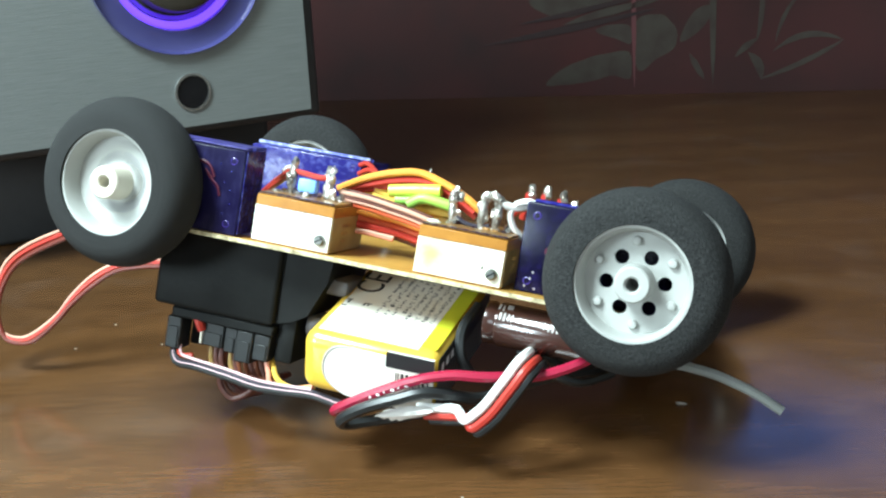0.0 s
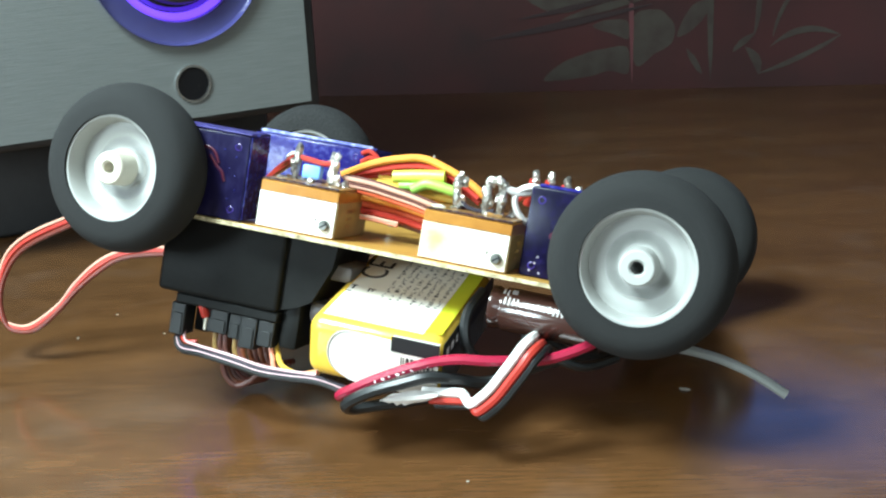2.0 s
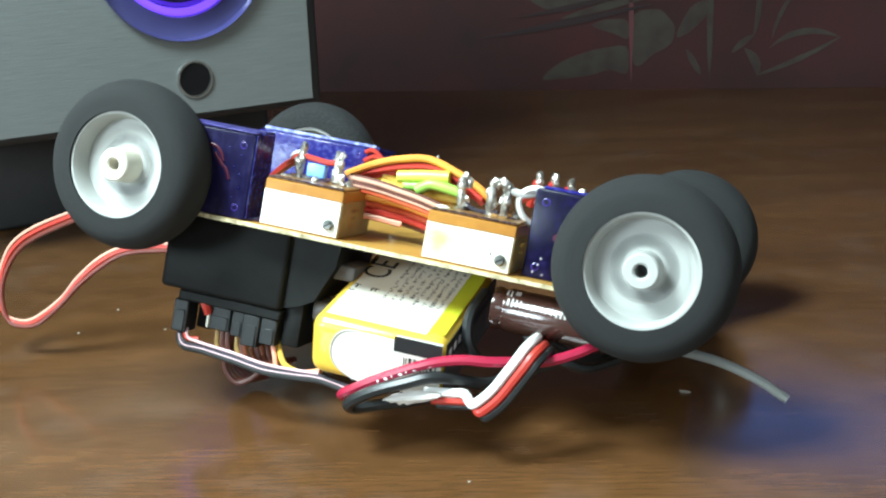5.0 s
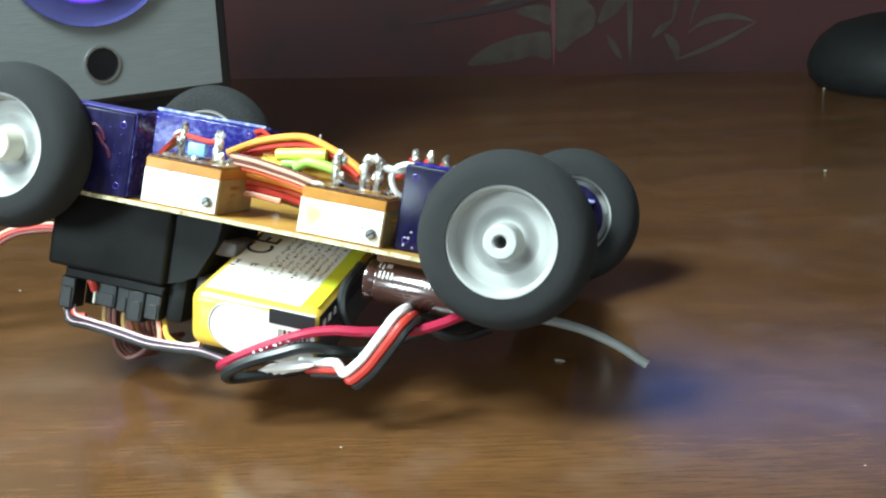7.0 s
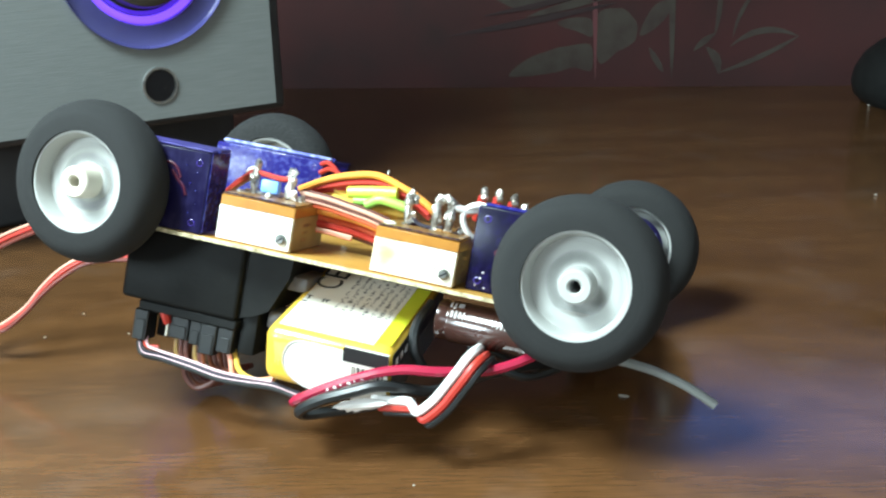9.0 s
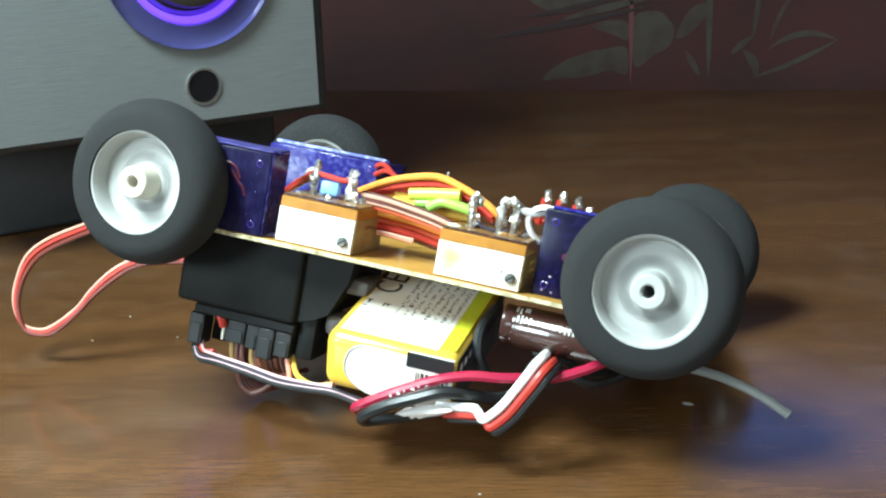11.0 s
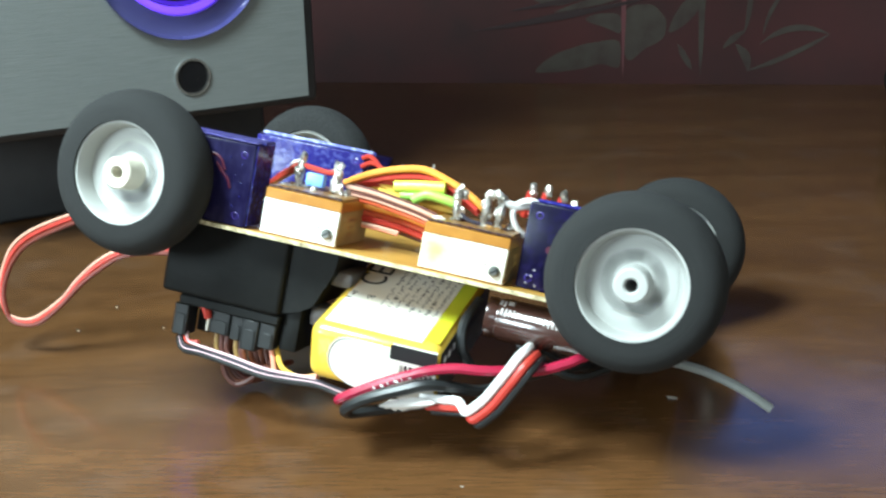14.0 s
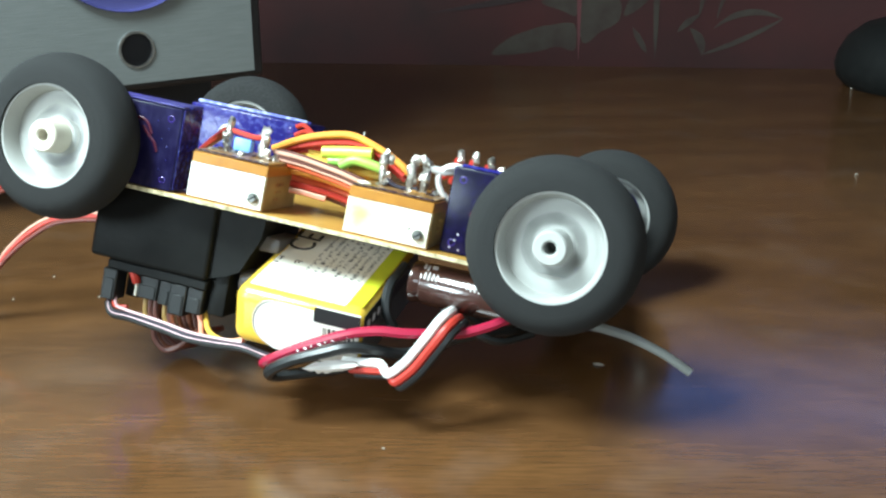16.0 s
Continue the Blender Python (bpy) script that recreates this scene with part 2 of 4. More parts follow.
W_RUST = material("rust_orange_wire", (0.20, 0.055, 0.018), 0.40, second=(0.13, 0.035, 0.014), scale=80)
W_PINK = material("pale_pink_wire", (0.66, 0.44, 0.46), 0.34, second=(0.56, 0.36, 0.38), scale=80)
W_SALMON = material("salmon_ribbon", (0.76, 0.34, 0.24), 0.34, second=(0.66, 0.22, 0.14), scale=80)
LIME_TUBE = material("lime_heat_shrink", (0.16, 0.40, 0.07), 0.35, second=(0.36, 0.55, 0.08), scale=120, bump=0.2)
YELLOW_TUBE = material("yellow_heat_shrink", (0.72, 0.72, 0.08), 0.35, second=(0.42, 0.60, 0.08), scale=120, bump=0.2)
BLUE_PART = material("blue_ceramic", (0.10, 0.28, 0.75), 0.35, second=(0.25, 0.45, 0.85), scale=200)
TUBE = material("milky_clear_tube", (0.40, 0.42, 0.40), 0.35, second=(0.30, 0.32, 0.30), scale=120, transmission=0.35, ior=1.3)
TAPE = material("torn_white_tape", (0.80, 0.77, 0.72), 0.6, second=(0.70, 0.66, 0.62), scale=200, bump=0.5, bump_scale=300)
FOIL = material("grey_foam_tape", (0.13, 0.12, 0.115), 0.45, second=(0.07, 0.06, 0.06), scale=150, bump=0.3)
SILVER = material("brushed_aluminium", (0.25, 0.27, 0.265), 0.42, 0.5, second=(0.20, 0.22, 0.215), scale=30, stretch=(2, 60, 60), bump=0.25, bump_scale=40, rough_vary=0.06)
CABINET = material("black_speaker_vinyl", (0.036, 0.036, 0.037), 0.5, second=(0.028, 0.028, 0.029), scale=90, bump=0.2, bump_scale=300)
RING = material("tinted_blue_ring", (0.045, 0.045, 0.15), 0.16, second=(0.06, 0.06, 0.18), scale=60, coat=0.5)
GLOW = material("blue_light_ring", (0.05, 0.02, 0.3), 0.3, emit=(0.15, 0.06, 1.0), power=1.9)
GLOW_SOFT = material("violet_light_ring", (0.03, 0.02, 0.2), 0.3, emit=(0.10, 0.03, 0.9), power=0.7)
KNOB = material("dark_knob", (0.035, 0.03, 0.025), 0.3, second=(0.05, 0.045, 0.035), scale=60)
JACK = material("glossy_black_socket", (0.005, 0.005, 0.006), 0.25, coat=0.2)
CHROME = material("dull_chrome", (0.55, 0.56, 0.55), 0.25, 0.95)
SCREEN = material("lit_screen", (0.01, 0.01, 0.02), 0.2, emit=(0.10, 0.26, 0.80), power=1.3)
SCREEN_PINK = material("lit_screen_pink", (0.01, 0.01, 0.02), 0.2, emit=(0.60, 0.56, 0.72), power=0.24)
WALL_RED = material("dark_red_wallpaper", (0.042, 0.0066, 0.0060), 0.85, second=(0.017, 0.0050, 0.0046), scale=14, bump=0.2, bump_scale=120)
MOTIF = material("pale_printed_leaf", (0.036, 0.028, 0.021), 0.85, second=(0.024, 0.012, 0.010), scale=55, lo=0.40)
STEM = material("dark_printed_stem", (0.016, 0.008, 0.008), 0.85, second=(0.022, 0.009, 0.009), scale=40)
MOTIF_DARK = material("deep_red_print", (0.07, 0.018, 0.02), 0.7, second=(0.09, 0.016, 0.018), scale=40)
PLASTER = material("cream_wall_paint", (0.62, 0.58, 0.50), 0.85, second=(0.57, 0.53, 0.46), scale=8, bump=0.15, bump_scale=60)
CEIL = material("white_ceiling_paint", (0.75, 0.74, 0.71), 0.9, second=(0.71, 0.70, 0.67), scale=6)
FLOOR = material("brown_carpet", (0.16, 0.11, 0.08), 0.95, second=(0.12, 0.085, 0.06), scale=120, bump=0.6, bump_scale=200)
LINT = material("pale_lint", (0.30, 0.27, 0.23), 0.8)

# ---- building helpers ----


def link_mesh(name, bm, mat, parent=None, label="", smooth=True):
    bmesh.ops.recalc_face_normals(bm, faces=bm.faces)
    me = bpy.data.meshes.new(name)
    bm.to_mesh(me)
    bm.free()
    me.materials.append(mat)
    if smooth:
        for p in me.polygons:
            p.use_smooth = True
        me.set_sharp_from_angle(angle=radians(38))
    ob = new(name, me)
    if parent:
        ob.parent = parent
    if label:
        ob["label"] = label
    return ob


def part(name, bm, mat, parent, label=""):
    return link_mesh(name, bm, mat, parent, label)


def structure(name, bm, mat, label):
    return tagged(link_mesh(name, bm, mat), label, name.split("_")[0], kind="structure")


def block(x0, x1, y0, y1, z0, z1, bevel=0.0, seg=2, unit=0.001, m=None):
    bm = bmesh.new()
    bmesh.ops.create_cube(bm, size=1)
    for v in bm.verts:
        v.co = Vector(((x0 + x1) / 2 + v.co.x * (x1 - x0), (y0 + y1) / 2 + v.co.y * (y1 - y0), (z0 + z1) / 2 + v.co.z * (z1 - z0))) * unit
    if bevel:
        bmesh.ops.bevel(bm, geom=list(bm.edges), offset=bevel * unit, segments=seg, affect="EDGES", profile=0.5)
    if m:
        bmesh.ops.transform(bm, matrix=m, verts=bm.verts)
    return bm


def lathe(profile, seg=48, axis="Y", at=(0, 0, 0), unit=0.001, closed=False):
    """Turns a profile of (radius, height) about an axis through at."""
    bm = bmesh.new()
    rings = []
    for r, h in profile:
        ring = []
        for k in range(seg):
            a = 2 * math.pi * k / seg
            c, s = r * math.cos(a), r * math.sin(a)
            p = {"Y": (c, h, s), "X": (h, c, s), "Z": (c, s, h)}[axis]
            ring.append(bm.verts.new((Vector(p) + Vector(at)) * unit))
        rings.append(ring)
    pairs = list(zip(rings, rings[1:])) + ([(rings[-1], rings[0])] if closed else [])
    for a, b in pairs:
        for k in range(seg):
            bm.faces.new((a[k], a[(k + 1) % seg], b[(k + 1) % seg], b[k]))
    if not closed:
        for ring, r in ((rings[0], profile[0][0]), (rings[-1], profile[-1][0])):
            if r > 1e-6:
                bm.faces.new(ring)
    bmesh.ops.remove_doubles(bm, verts=bm.verts, dist=1e-7)
    return bm


def smooth_line(points, steps=8):
    """A smooth line through the points (Catmull-Rom)."""
    p = [Vector(q) for q in points]
    p = [p[0] * 2 - p[1]] + p + [p[-1] * 2 - p[-2]]
    out = []
    for k in range(1, len(p) - 2):
        a, b, c, d = p[k - 1], p[k], p[k + 1], p[k + 2]
        for s in range(steps):
            t = s / steps
            out.append(0.5 * (2 * b + (c - a) * t + (2 * a - 5 * b + 4 * c - d) * t * t + (3 * b - a - 3 * c + d) * t ** 3))
    out.append(p[-2])
    return out


def tube(points, r, seg=8, steps=8, unit=0.001, bm=None, cap=True):
    """A wire or tube of radius r along a smooth line through the points."""
    line = smooth_line(points, steps)
    bm = bm or bmesh.new()
    up = Vector((0.13, 0.31, 0.94))
    rings = []
    for k, q in enumerate(line):
        d = (line[min(k + 1, len(line) - 1)] - line[max(k - 1, 0)]).normalized()
        n = (up - d * up.dot(d))
        n = n.normalized() if n.length > 1e-4 else d.orthogonal().normalized()
        up = n
        b = d.cross(n)
        rr = r(k / (len(line) - 1)) if callable(r) else r
        rings.append([bm.verts.new((q + (n * math.cos(a) + b * math.sin(a)) * rr) * unit)
                      for a in (2 * math.pi * j / seg for j in range(seg))])
    for a, b in zip(rings, rings[1:]):
        for j in range(seg):
            bm.faces.new((a[j], a[(j + 1) % seg], b[(j + 1) % seg], b[j]))
    if cap:
        bm.faces.new(rings[0])
        bm.faces.new(rings[-1])
    return bm


def shifted(points, off):
    return [tuple(a + b for a, b in zip(p, off)) for p in points]


def merge(*bms):
    out = bmesh.new()
    for b in bms:
        me = bpy.data.meshes.new("joined")
        b.to_mesh(me)
        b.free()
        out.from_mesh(me)
        bpy.data.meshes.remove(me)
    return out


def outline_plate(shape, holes, y, thick, unit=0.001):
    """A plate in the xz plane with round holes: shape and each hole are loops of (x, z)."""
    bm = bmesh.new()
    edges = []
    for loop in [shape] + holes:
        vs = [bm.verts.new((x * unit, y * unit, z * unit)) for x, z in loop]
        edges += [bm.edges.new((vs[k], vs[(k + 1) % len(vs)])) for k in range(len(vs))]
    bmesh.ops.triangle_fill(bm, edges=edges, use_beauty=True, use_dissolve=False)
    got = bmesh.ops.extrude_face_region(bm, geom=list(bm.faces))
    bmesh.ops.translate(bm, verts=[v for v in got["geom"] if isinstance(v, bmesh.types.BMVert)], vec=(0, thick * unit, 0))
    return bm


def circle(cx, cz, r, n=20):
    return [(cx + r * math.cos(2 * math.pi * k / n), cz + r * math.sin(2 * math.pi * k / n)) for k in range(n)]


def ball(at, r, unit=0.001, squash=(1, 1, 1), jitter=0.0, sub=2):
    bm = bmesh.new()
    bmesh.ops.create_icosphere(bm, subdivisions=sub, radius=1)
    for v in bm.verts:
        k = 1 + jitter * (noise.noise(v.co * 2.3 + Vector(at)) )
        v.co = (Vector([c * s * r * k for c, s in zip(v.co, squash)]) + Vector(at)) * unit
    return bm


def letters(text, size, mat, parent, m, label=""):
    cu = bpy.data.curves.new("lettering", "FONT")
    cu.body, cu.size, cu.extrude, cu.align_x, cu.align_y = text, size, 0.00004, "CENTER", "CENTER"
    ob = new("lettering", cu)
    dg = bpy.context.evaluated_depsgraph_get()
    me = bpy.data.meshes.new_from_object(ob.evaluated_get(dg))
    bpy.data.objects.remove(ob)
    bpy.data.curves.remove(cu)
    me.transform(m)
    me.materials.clear()
    me.materials.append(mat)
    o = new("lettering", me)
    o.parent = parent
    return o


# ---- the room and the desk ----
WALL_TURN = radians(-8)


def room():
    structure("floor", block(-2.0, 2.0, -2.6, 1.2, -0.79, -0.75, unit=1), FLOOR, "brown carpeted floor of the room under the desk")
    structure("ceiling", block(-2.0, 2.0, -2.6, 1.2, 1.75, 1.80, unit=1), CEIL, "plain white painted ceiling of the room")
    structure("wall_west", block(-2.1, -2.0, -2.6, 1.2, -0.75, 1.75, unit=1), PLASTER, "plain cream painted wall of the room")
    structure("wall_east", block(2.0, 2.1, -2.6, 1.2, -0.75, 1.75, unit=1), PLASTER, "plain cream painted wall of the room")
    structure("wall_south", block(-2.0, 2.0, -2.7, -2.6, -0.75, 1.75, unit=1), PLASTER, "plain cream painted wall of the room")
    m = Matrix.Translation((0.14, 0.662, 0)) @ Matrix.Rotation(WALL_TURN, 4, "Z")
    wall = structure("wall_north", block(-2.2, 2.2, 0, 0.12, -0.75, 1.75, unit=1, m=m), WALL_RED, "dark red wallpaper with pale leaf print behind the desk")
    return wall, m


def leaf(a, b, width, bend=0.0, n=14, thick=0.0003):
    """A printed leaf on the wall from a to b, points (x, z) in metres along the wall."""
    a, b = Vector((a[0], a[1])), Vector((b[0], b[1]))
    d = b - a
    side = Vector((-d.y, d.x)).normalized()
    bm = bmesh.new()
    left, right = [], []
    for k in range(n + 1):
        t = k / n
        mid = a + d * t + side * bend * 4 * t * (1 - t)
        w = width * math.sin(math.pi * min(1, t * 0.97 + 0.015)) ** 0.8
        w *= 1 + 0.18 * noise.noise(Vector((t * 7, a.x * 50, b.y * 50)))
        left.append(mid + side * w)
        right.append(mid - side * w)
    loop = left + right[::-1]
    front = [bm.verts.new((p.x, -thick, p.y)) for p in loop]
    back = [bm.verts.new((p.x, 0.0005, p.y)) for p in loop]
    m = len(loop)
    for k in range(n):
        bm.faces.new((front[k], front[k + 1], front[m - 2 - k], front[m - 1 - k]))
    for k in range(m):
        bm.faces.new((front[k], front[(k + 1) % m], back[(k + 1) % m], back[k]))
    return bm


def print_shape(points, thick=0.0003):
    """A printed patch on the wall with a smooth closed outline through the points (x, z)."""
    n = len(points)
    line = []
    for k in range(n):
        a, b, c, d = (Vector(points[(k + j) % n]) for j in (-1, 0, 1, 2))
        for q in range(5):
            t = q / 5
            p = 0.5 * (2 * b + (c - a) * t + (2 * a - 5 * b + 4 * c - d) * t * t + (3 * b - a - 3 * c + d) * t ** 3)
            w = noise.noise(Vector((p.x * 90, p.y * 90, 1.3))) * 0.0012
            line.append((p.x + w, p.y + w))
    return outline_plate(line, [], -thick, thick + 0.0004, unit=1)


def wallpaper(wall, m):
    patches = [((-0.100, 0.004), (-0.086, 0.017), (-0.060, 0.026), (-0.036, 0.028), (-0.035, 0.008), (-0.051, 0.010), (-0.070, 0.005)),
               ((-0.061, 0.046), (-0.046, 0.050), (-0.035, 0.047), (-0.035, 0.034), (-0.048, 0.039)),
               ((-0.031, 0.050), (-0.012, 0.057), (0.000, 0.044), (-0.001, 0.031), (-0.015, 0.022), (-0.029, 0.014)),
               ((-0.112, 0.070), (-0.095, 0.057), (-0.073, 0.058), (-0.048, 0.068), (-0.060, 0.086), (-0.090, 0.090)),
               ((0.003, 0.036), (0.012, 0.056), (0.025, 0.062), (0.025, 0.052), (0.014, 0.040))]
    for p in patches:
        part("leaf_print", print_shape(p), MOTIF, wall).matrix_world = m
    strokes = [((-0.086, 0.0505), (-0.014, 0.067), 0.0030, 0.001, MOTIF), ((-0.0320, 0.0005), (-0.0318, 0.12), 0.0018, 0, MOTIF_DARK),
               ((0.0100, 0.0255), (0.0212, 0.0060), 0.0024, 0, MOTIF), ((0.0278, 0.0008), (0.0272, 0.13), 0.0026, 0, MOTIF),
               ((0.0445, 0.0225), (0.0610, 0.0360), 0.0024, 0.001, MOTIF), ((0.0600, 0.0340), (0.0630, 0.0800), 0.0020, -0.002, MOTIF),
               ((0.0540, 0.0255), (0.0640, 0.0045), 0.0034, 0.003, MOTIF), ((0.0630, 0.0050), (0.1230, 0.0330), 0.0020, -0.002, MOTIF),
               ((0.0720, 0.0255), (0.1230, 0.0330), 0.0024, 0.0085, MOTIF), ((0.0740, 0.0330), (0.0920, 0.0700), 0.0016, 0.003, MOTIF),
               ((-0.150, 0.036), (-0.016, 0.0605), 0.0026, -0.001, STEM), ((-0.120, 0.052), (-0.020, 0.0725), 0.0022, -0.001, STEM)]
    for a, b, w, bend, mat in strokes:
        thick = 0.0007 if mat is STEM else 0.0005
        part("leaf_print" if mat is MOTIF else "stem_print", leaf(a, b, w, bend, thick=thick), mat, wall).matrix_world = m


def desk():
    m = Matrix.Rotation(WALL_TURN, 4, "Z")
    bm = block(-1.1, 1.1, -0.62, 0.64, -0.03, 0.0, 0.003, 2, 1, Matrix.Translation((0.05, 0.0, 0)) @ m)
    top = structure("desk_top", bm, WOOD, "dark brown lacquered wooden desk top with fine grain")
    top["category"] = "desk"
    for x, y in ((-0.9, -0.3), (0.98, -0.55), (-0.86, 0.60), (1.0, 0.36)):
        part("desk_leg", block(x - 0.035, x + 0.035, y - 0.035, y + 0.035, -0.75, -0.03, 0.004, 2, 1), WOOD, top)


wall, wall_pose = room()
wallpaper(wall, wall_pose)
desk()

# ---- the loudspeaker ----
SPEAKER = Matrix.Translation((-0.0827, 0.2938, 0.0)) @ Matrix.Rotation(math.atan2(0.58, 0.814), 4, "Z")


def speaker():
    """In its own space x runs along the front to the right-hand edge at 0, y into the cabinet, z up from the desk."""
    thing = tagged(new("loudspeaker"), "black loudspeaker with brushed silver front and glowing blue ring", "loudspeaker")
    thing.matrix_world = SPEAKER
    front = outline_plate([(-178, 56), (0, 56), (0, 240), (-178, 240)], [circle(-62, 132, 41.5, 64), circle(-60, 72, 8.2, 32)], 0, 3.0)
    bmesh.ops.bevel(front, geom=[e for e in front.edges if e.is_boundary], offset=0.0005, segments=1, affect="EDGES")
    part("front_panel", front, SILVER, thing, "brushed silver front panel")
    part("cabinet", block(-181, 7, 3.2, 165, 52, 243, 3, 3), CABINET, thing)
    part("stand", block(-174, 4, 62, 165, 0, 52, 3, 3), CABINET, thing)
    ring = lathe([(42, -0.6), (41, 2.8), (38, 4.0), (31.5, 2.4), (31, 6), (42, 6)], 72, at=(-62, -2.2, 132), closed=True)
    part("ring", ring, RING, thing, "tinted blue plastic ring")
    part("light_ring", lathe([(31.4, 2.2), (30.2, 1.2), (28.4, 1.2), (27.6, 4.5), (31.4, 4.5)], 72, at=(-62, -0.2, 132.5), closed=True), GLOW, thing, "glowing violet-blue light ring")
    part("inner_light_ring", lathe([(27.4, 2.0), (24.6, 4.0), (24.6, 6.5), (27.4, 6.5)], 72, at=(-62, -0.2, 132.5), closed=True), GLOW_SOFT, thing, "dim blue inner light ring")
    part("volume_knob", lathe([(0, -6), (20, -6), (23.0, -4.5), (24.2, -1), (24.2, 5), (0, 5)], 64, at=(-62, 0, 132.5)), KNOB, thing)
    jack = part("headphone_jack", lathe([(8.8, -0.5), (9.0, 0.2), (8.4, 1.8), (7.9, 1.8), (7.7, -0.5)], 40, at=(-60, -0.2, 72), closed=True), CHROME, thing, "chrome-rimmed socket")
    part("socket", lathe([(7.7, 0.0), (6.0, 0.9), (4.4, 1.0), (4.0, 4), (1.6, 4), (1.5, 0.5), (0, 0.3)], 40, at=(-60, 0, 72)), JACK, jack)
    part("socket_ring", lathe([(4.3, 0.6), (3.7, 0.1), (3.1, 0.4), (3.0, 1.6), (4.3, 1.6)], 32, at=(-60, 0, 72), closed=True), KNOB, jack)
    # a tiny chrome ball put in as the socket's highlight
    part("socket_glint", ball((-57.4, 0.4, 70.6), 0.45), CHROME, jack)
    return thing


speaker()


def monitor():
    """A screen on a stand behind the far corner of the desk; its light shows in the lacquer."""
    thing = tagged(new("monitor"), "black monitor with lit blue screen on a rounded black base", "monitor")
    thing.matrix_world = Matrix.Translation((0.405, 0.53, 0)) @ Matrix.Rotation(radians(-8), 4, "Z")
    base = lathe([(0.94, 0.0), (0.985, 0.12), (1.0, 0.3), (0.985, 0.5), (0.94, 0.72), (0.86, 0.9), (0.74, 1.0), (0.5, 1.06), (0, 1.1)], 56, "Z", unit=1)
    for v in base.verts:
        v.co = Vector((v.co.x * 0.130, v.co.y * 0.09, v.co.z * 0.045))
    part("base", base, RX_BLACK, thing)
    part("neck", block(-0.03, 0.03, 0.02, 0.05, 0.03, 0.30, 0.005, 2, 1), BLACK, thing)
    tilt = Matrix.Translation((0, 0.0, 0.17)) @ Matrix.Rotation(radians(-6), 4, "X")
    part("casing", block(-0.262, 0.262, 0.0, 0.035, 0.0, 0.34, 0.006, 2, 1, tilt), BLACK, thing)
    part("screen", block(-0.245, 0.245, -0.0015, 0.002, 0.018, 0.322, 0, 1, 1, tilt), SCREEN_PINK, thing, "dim lilac lit screen")
    part("screen_window", block(-0.24, 0.10, -0.0035, -0.0016, 0.024, 0.125, 0, 1, 1, tilt), SCREEN, thing, "blue lit window on the screen")
    return thing


monitor()


# ---- the upturned robot car ----
ROVER = Matrix(((0.95728, 0.20774, 0.20115, -0.02600), (-0.24260, 0.95552, 0.16772, 0.01150), (-0.15736, -0.20935, 0.96509, 0.06900), (0, 0, 0, 1)))

rover = tagged(new("robot_car"), "home-made four-wheeled robot car lying upside down on the desk", "robot car")
rover.matrix_world = ROVER
HALF = 76.3


def wheel(x, y, side, toe=0.0, turn=0.0, back=16.2):
    """side: -1 faces the near side, 1 the far side. The hub's tip is the origin. toe: degrees by which it is bent out of true. back: depth of the rim's inner edge."""
    bm = bmesh.new()
    holes = [circle(7.6 * math.cos(radians(60 * k)), 7.6 * math.sin(radians(60 * k)), 1.95, 16) for k in range(6)]
    disc = outline_plate(circle(0, 0, 14.2, 64), [circle(0, 0, 1.75, 20)] + holes, 7.4, 1.6)
    lip = lathe([(15.8, 3.4), (16.0, 2.2), (15.6, 1.6), (14.75, 1.6), (14.4, 2.1), (13.9, 4.2), (13.4, 7.2), (13.4, 9.4), (13.8, 11.0), (14.0, back - 0.6), (14.3, back), (15.2, back), (15.5, back - 0.8)], 64, closed=True)
    hub = lathe([(1.75, 0.5), (2.3, 0.0), (4.3, 0.0), (4.75, 0.5), (4.9, 3.0), (5.2, 7.5), (5.2, 12), (1.75, 12)], 40, closed=True)
    nubs = [lathe([(1.35, 7.5), (1.25, 6.6), (0.9, 6.1), (0, 5.9)], 14, at=(11.0 * math.cos(radians(60 * k + 30)), 0, 11.0 * math.sin(radians(60 * k + 30)))) for k in range(6)]
    ob = part("wheel", merge(disc, lip, *nubs), RIM, rover, "pale grey plastic wheel with black foam tyre")
    part("hub", hub, IVORY if toe else RIM, ob, "ivory nylon hub" if toe else "")
    profile = []
    for k in range(17):
        a = math.pi * (k / 16)
        profile.append((15.4 + 9.5 * math.sin(a) ** 0.62, 9.8 - 9.0 * math.cos(a) * (1 - 0.10 * math.sin(a) ** 4)))
    profile = [(15.2, 3.0)] + profile + [(15.2, 16.6)]
    tyre = part("tyre", lathe(profile, 80, closed=True), FOAM, ob, "black foam rubber tyre")
    spin = Matrix.Translation((x / 1000, y / 1000, 0)) @ Matrix.Rotation(radians(toe), 4, "Z") @ (Matrix.Rotation(math.pi, 4, "Z") if side > 0 else Matrix.Identity(4)) @ Matrix.Rotation(radians(turn), 4, "Y")
    ob.matrix_local = spin
    return ob, spin


wheels = [wheel(-HALF, 0, -1, -4.5), wheel(HALF, 0, -1, 0, -7), wheel(-65, 141, 1, back=17.6), wheel(78, 146, 1, back=14.4)]


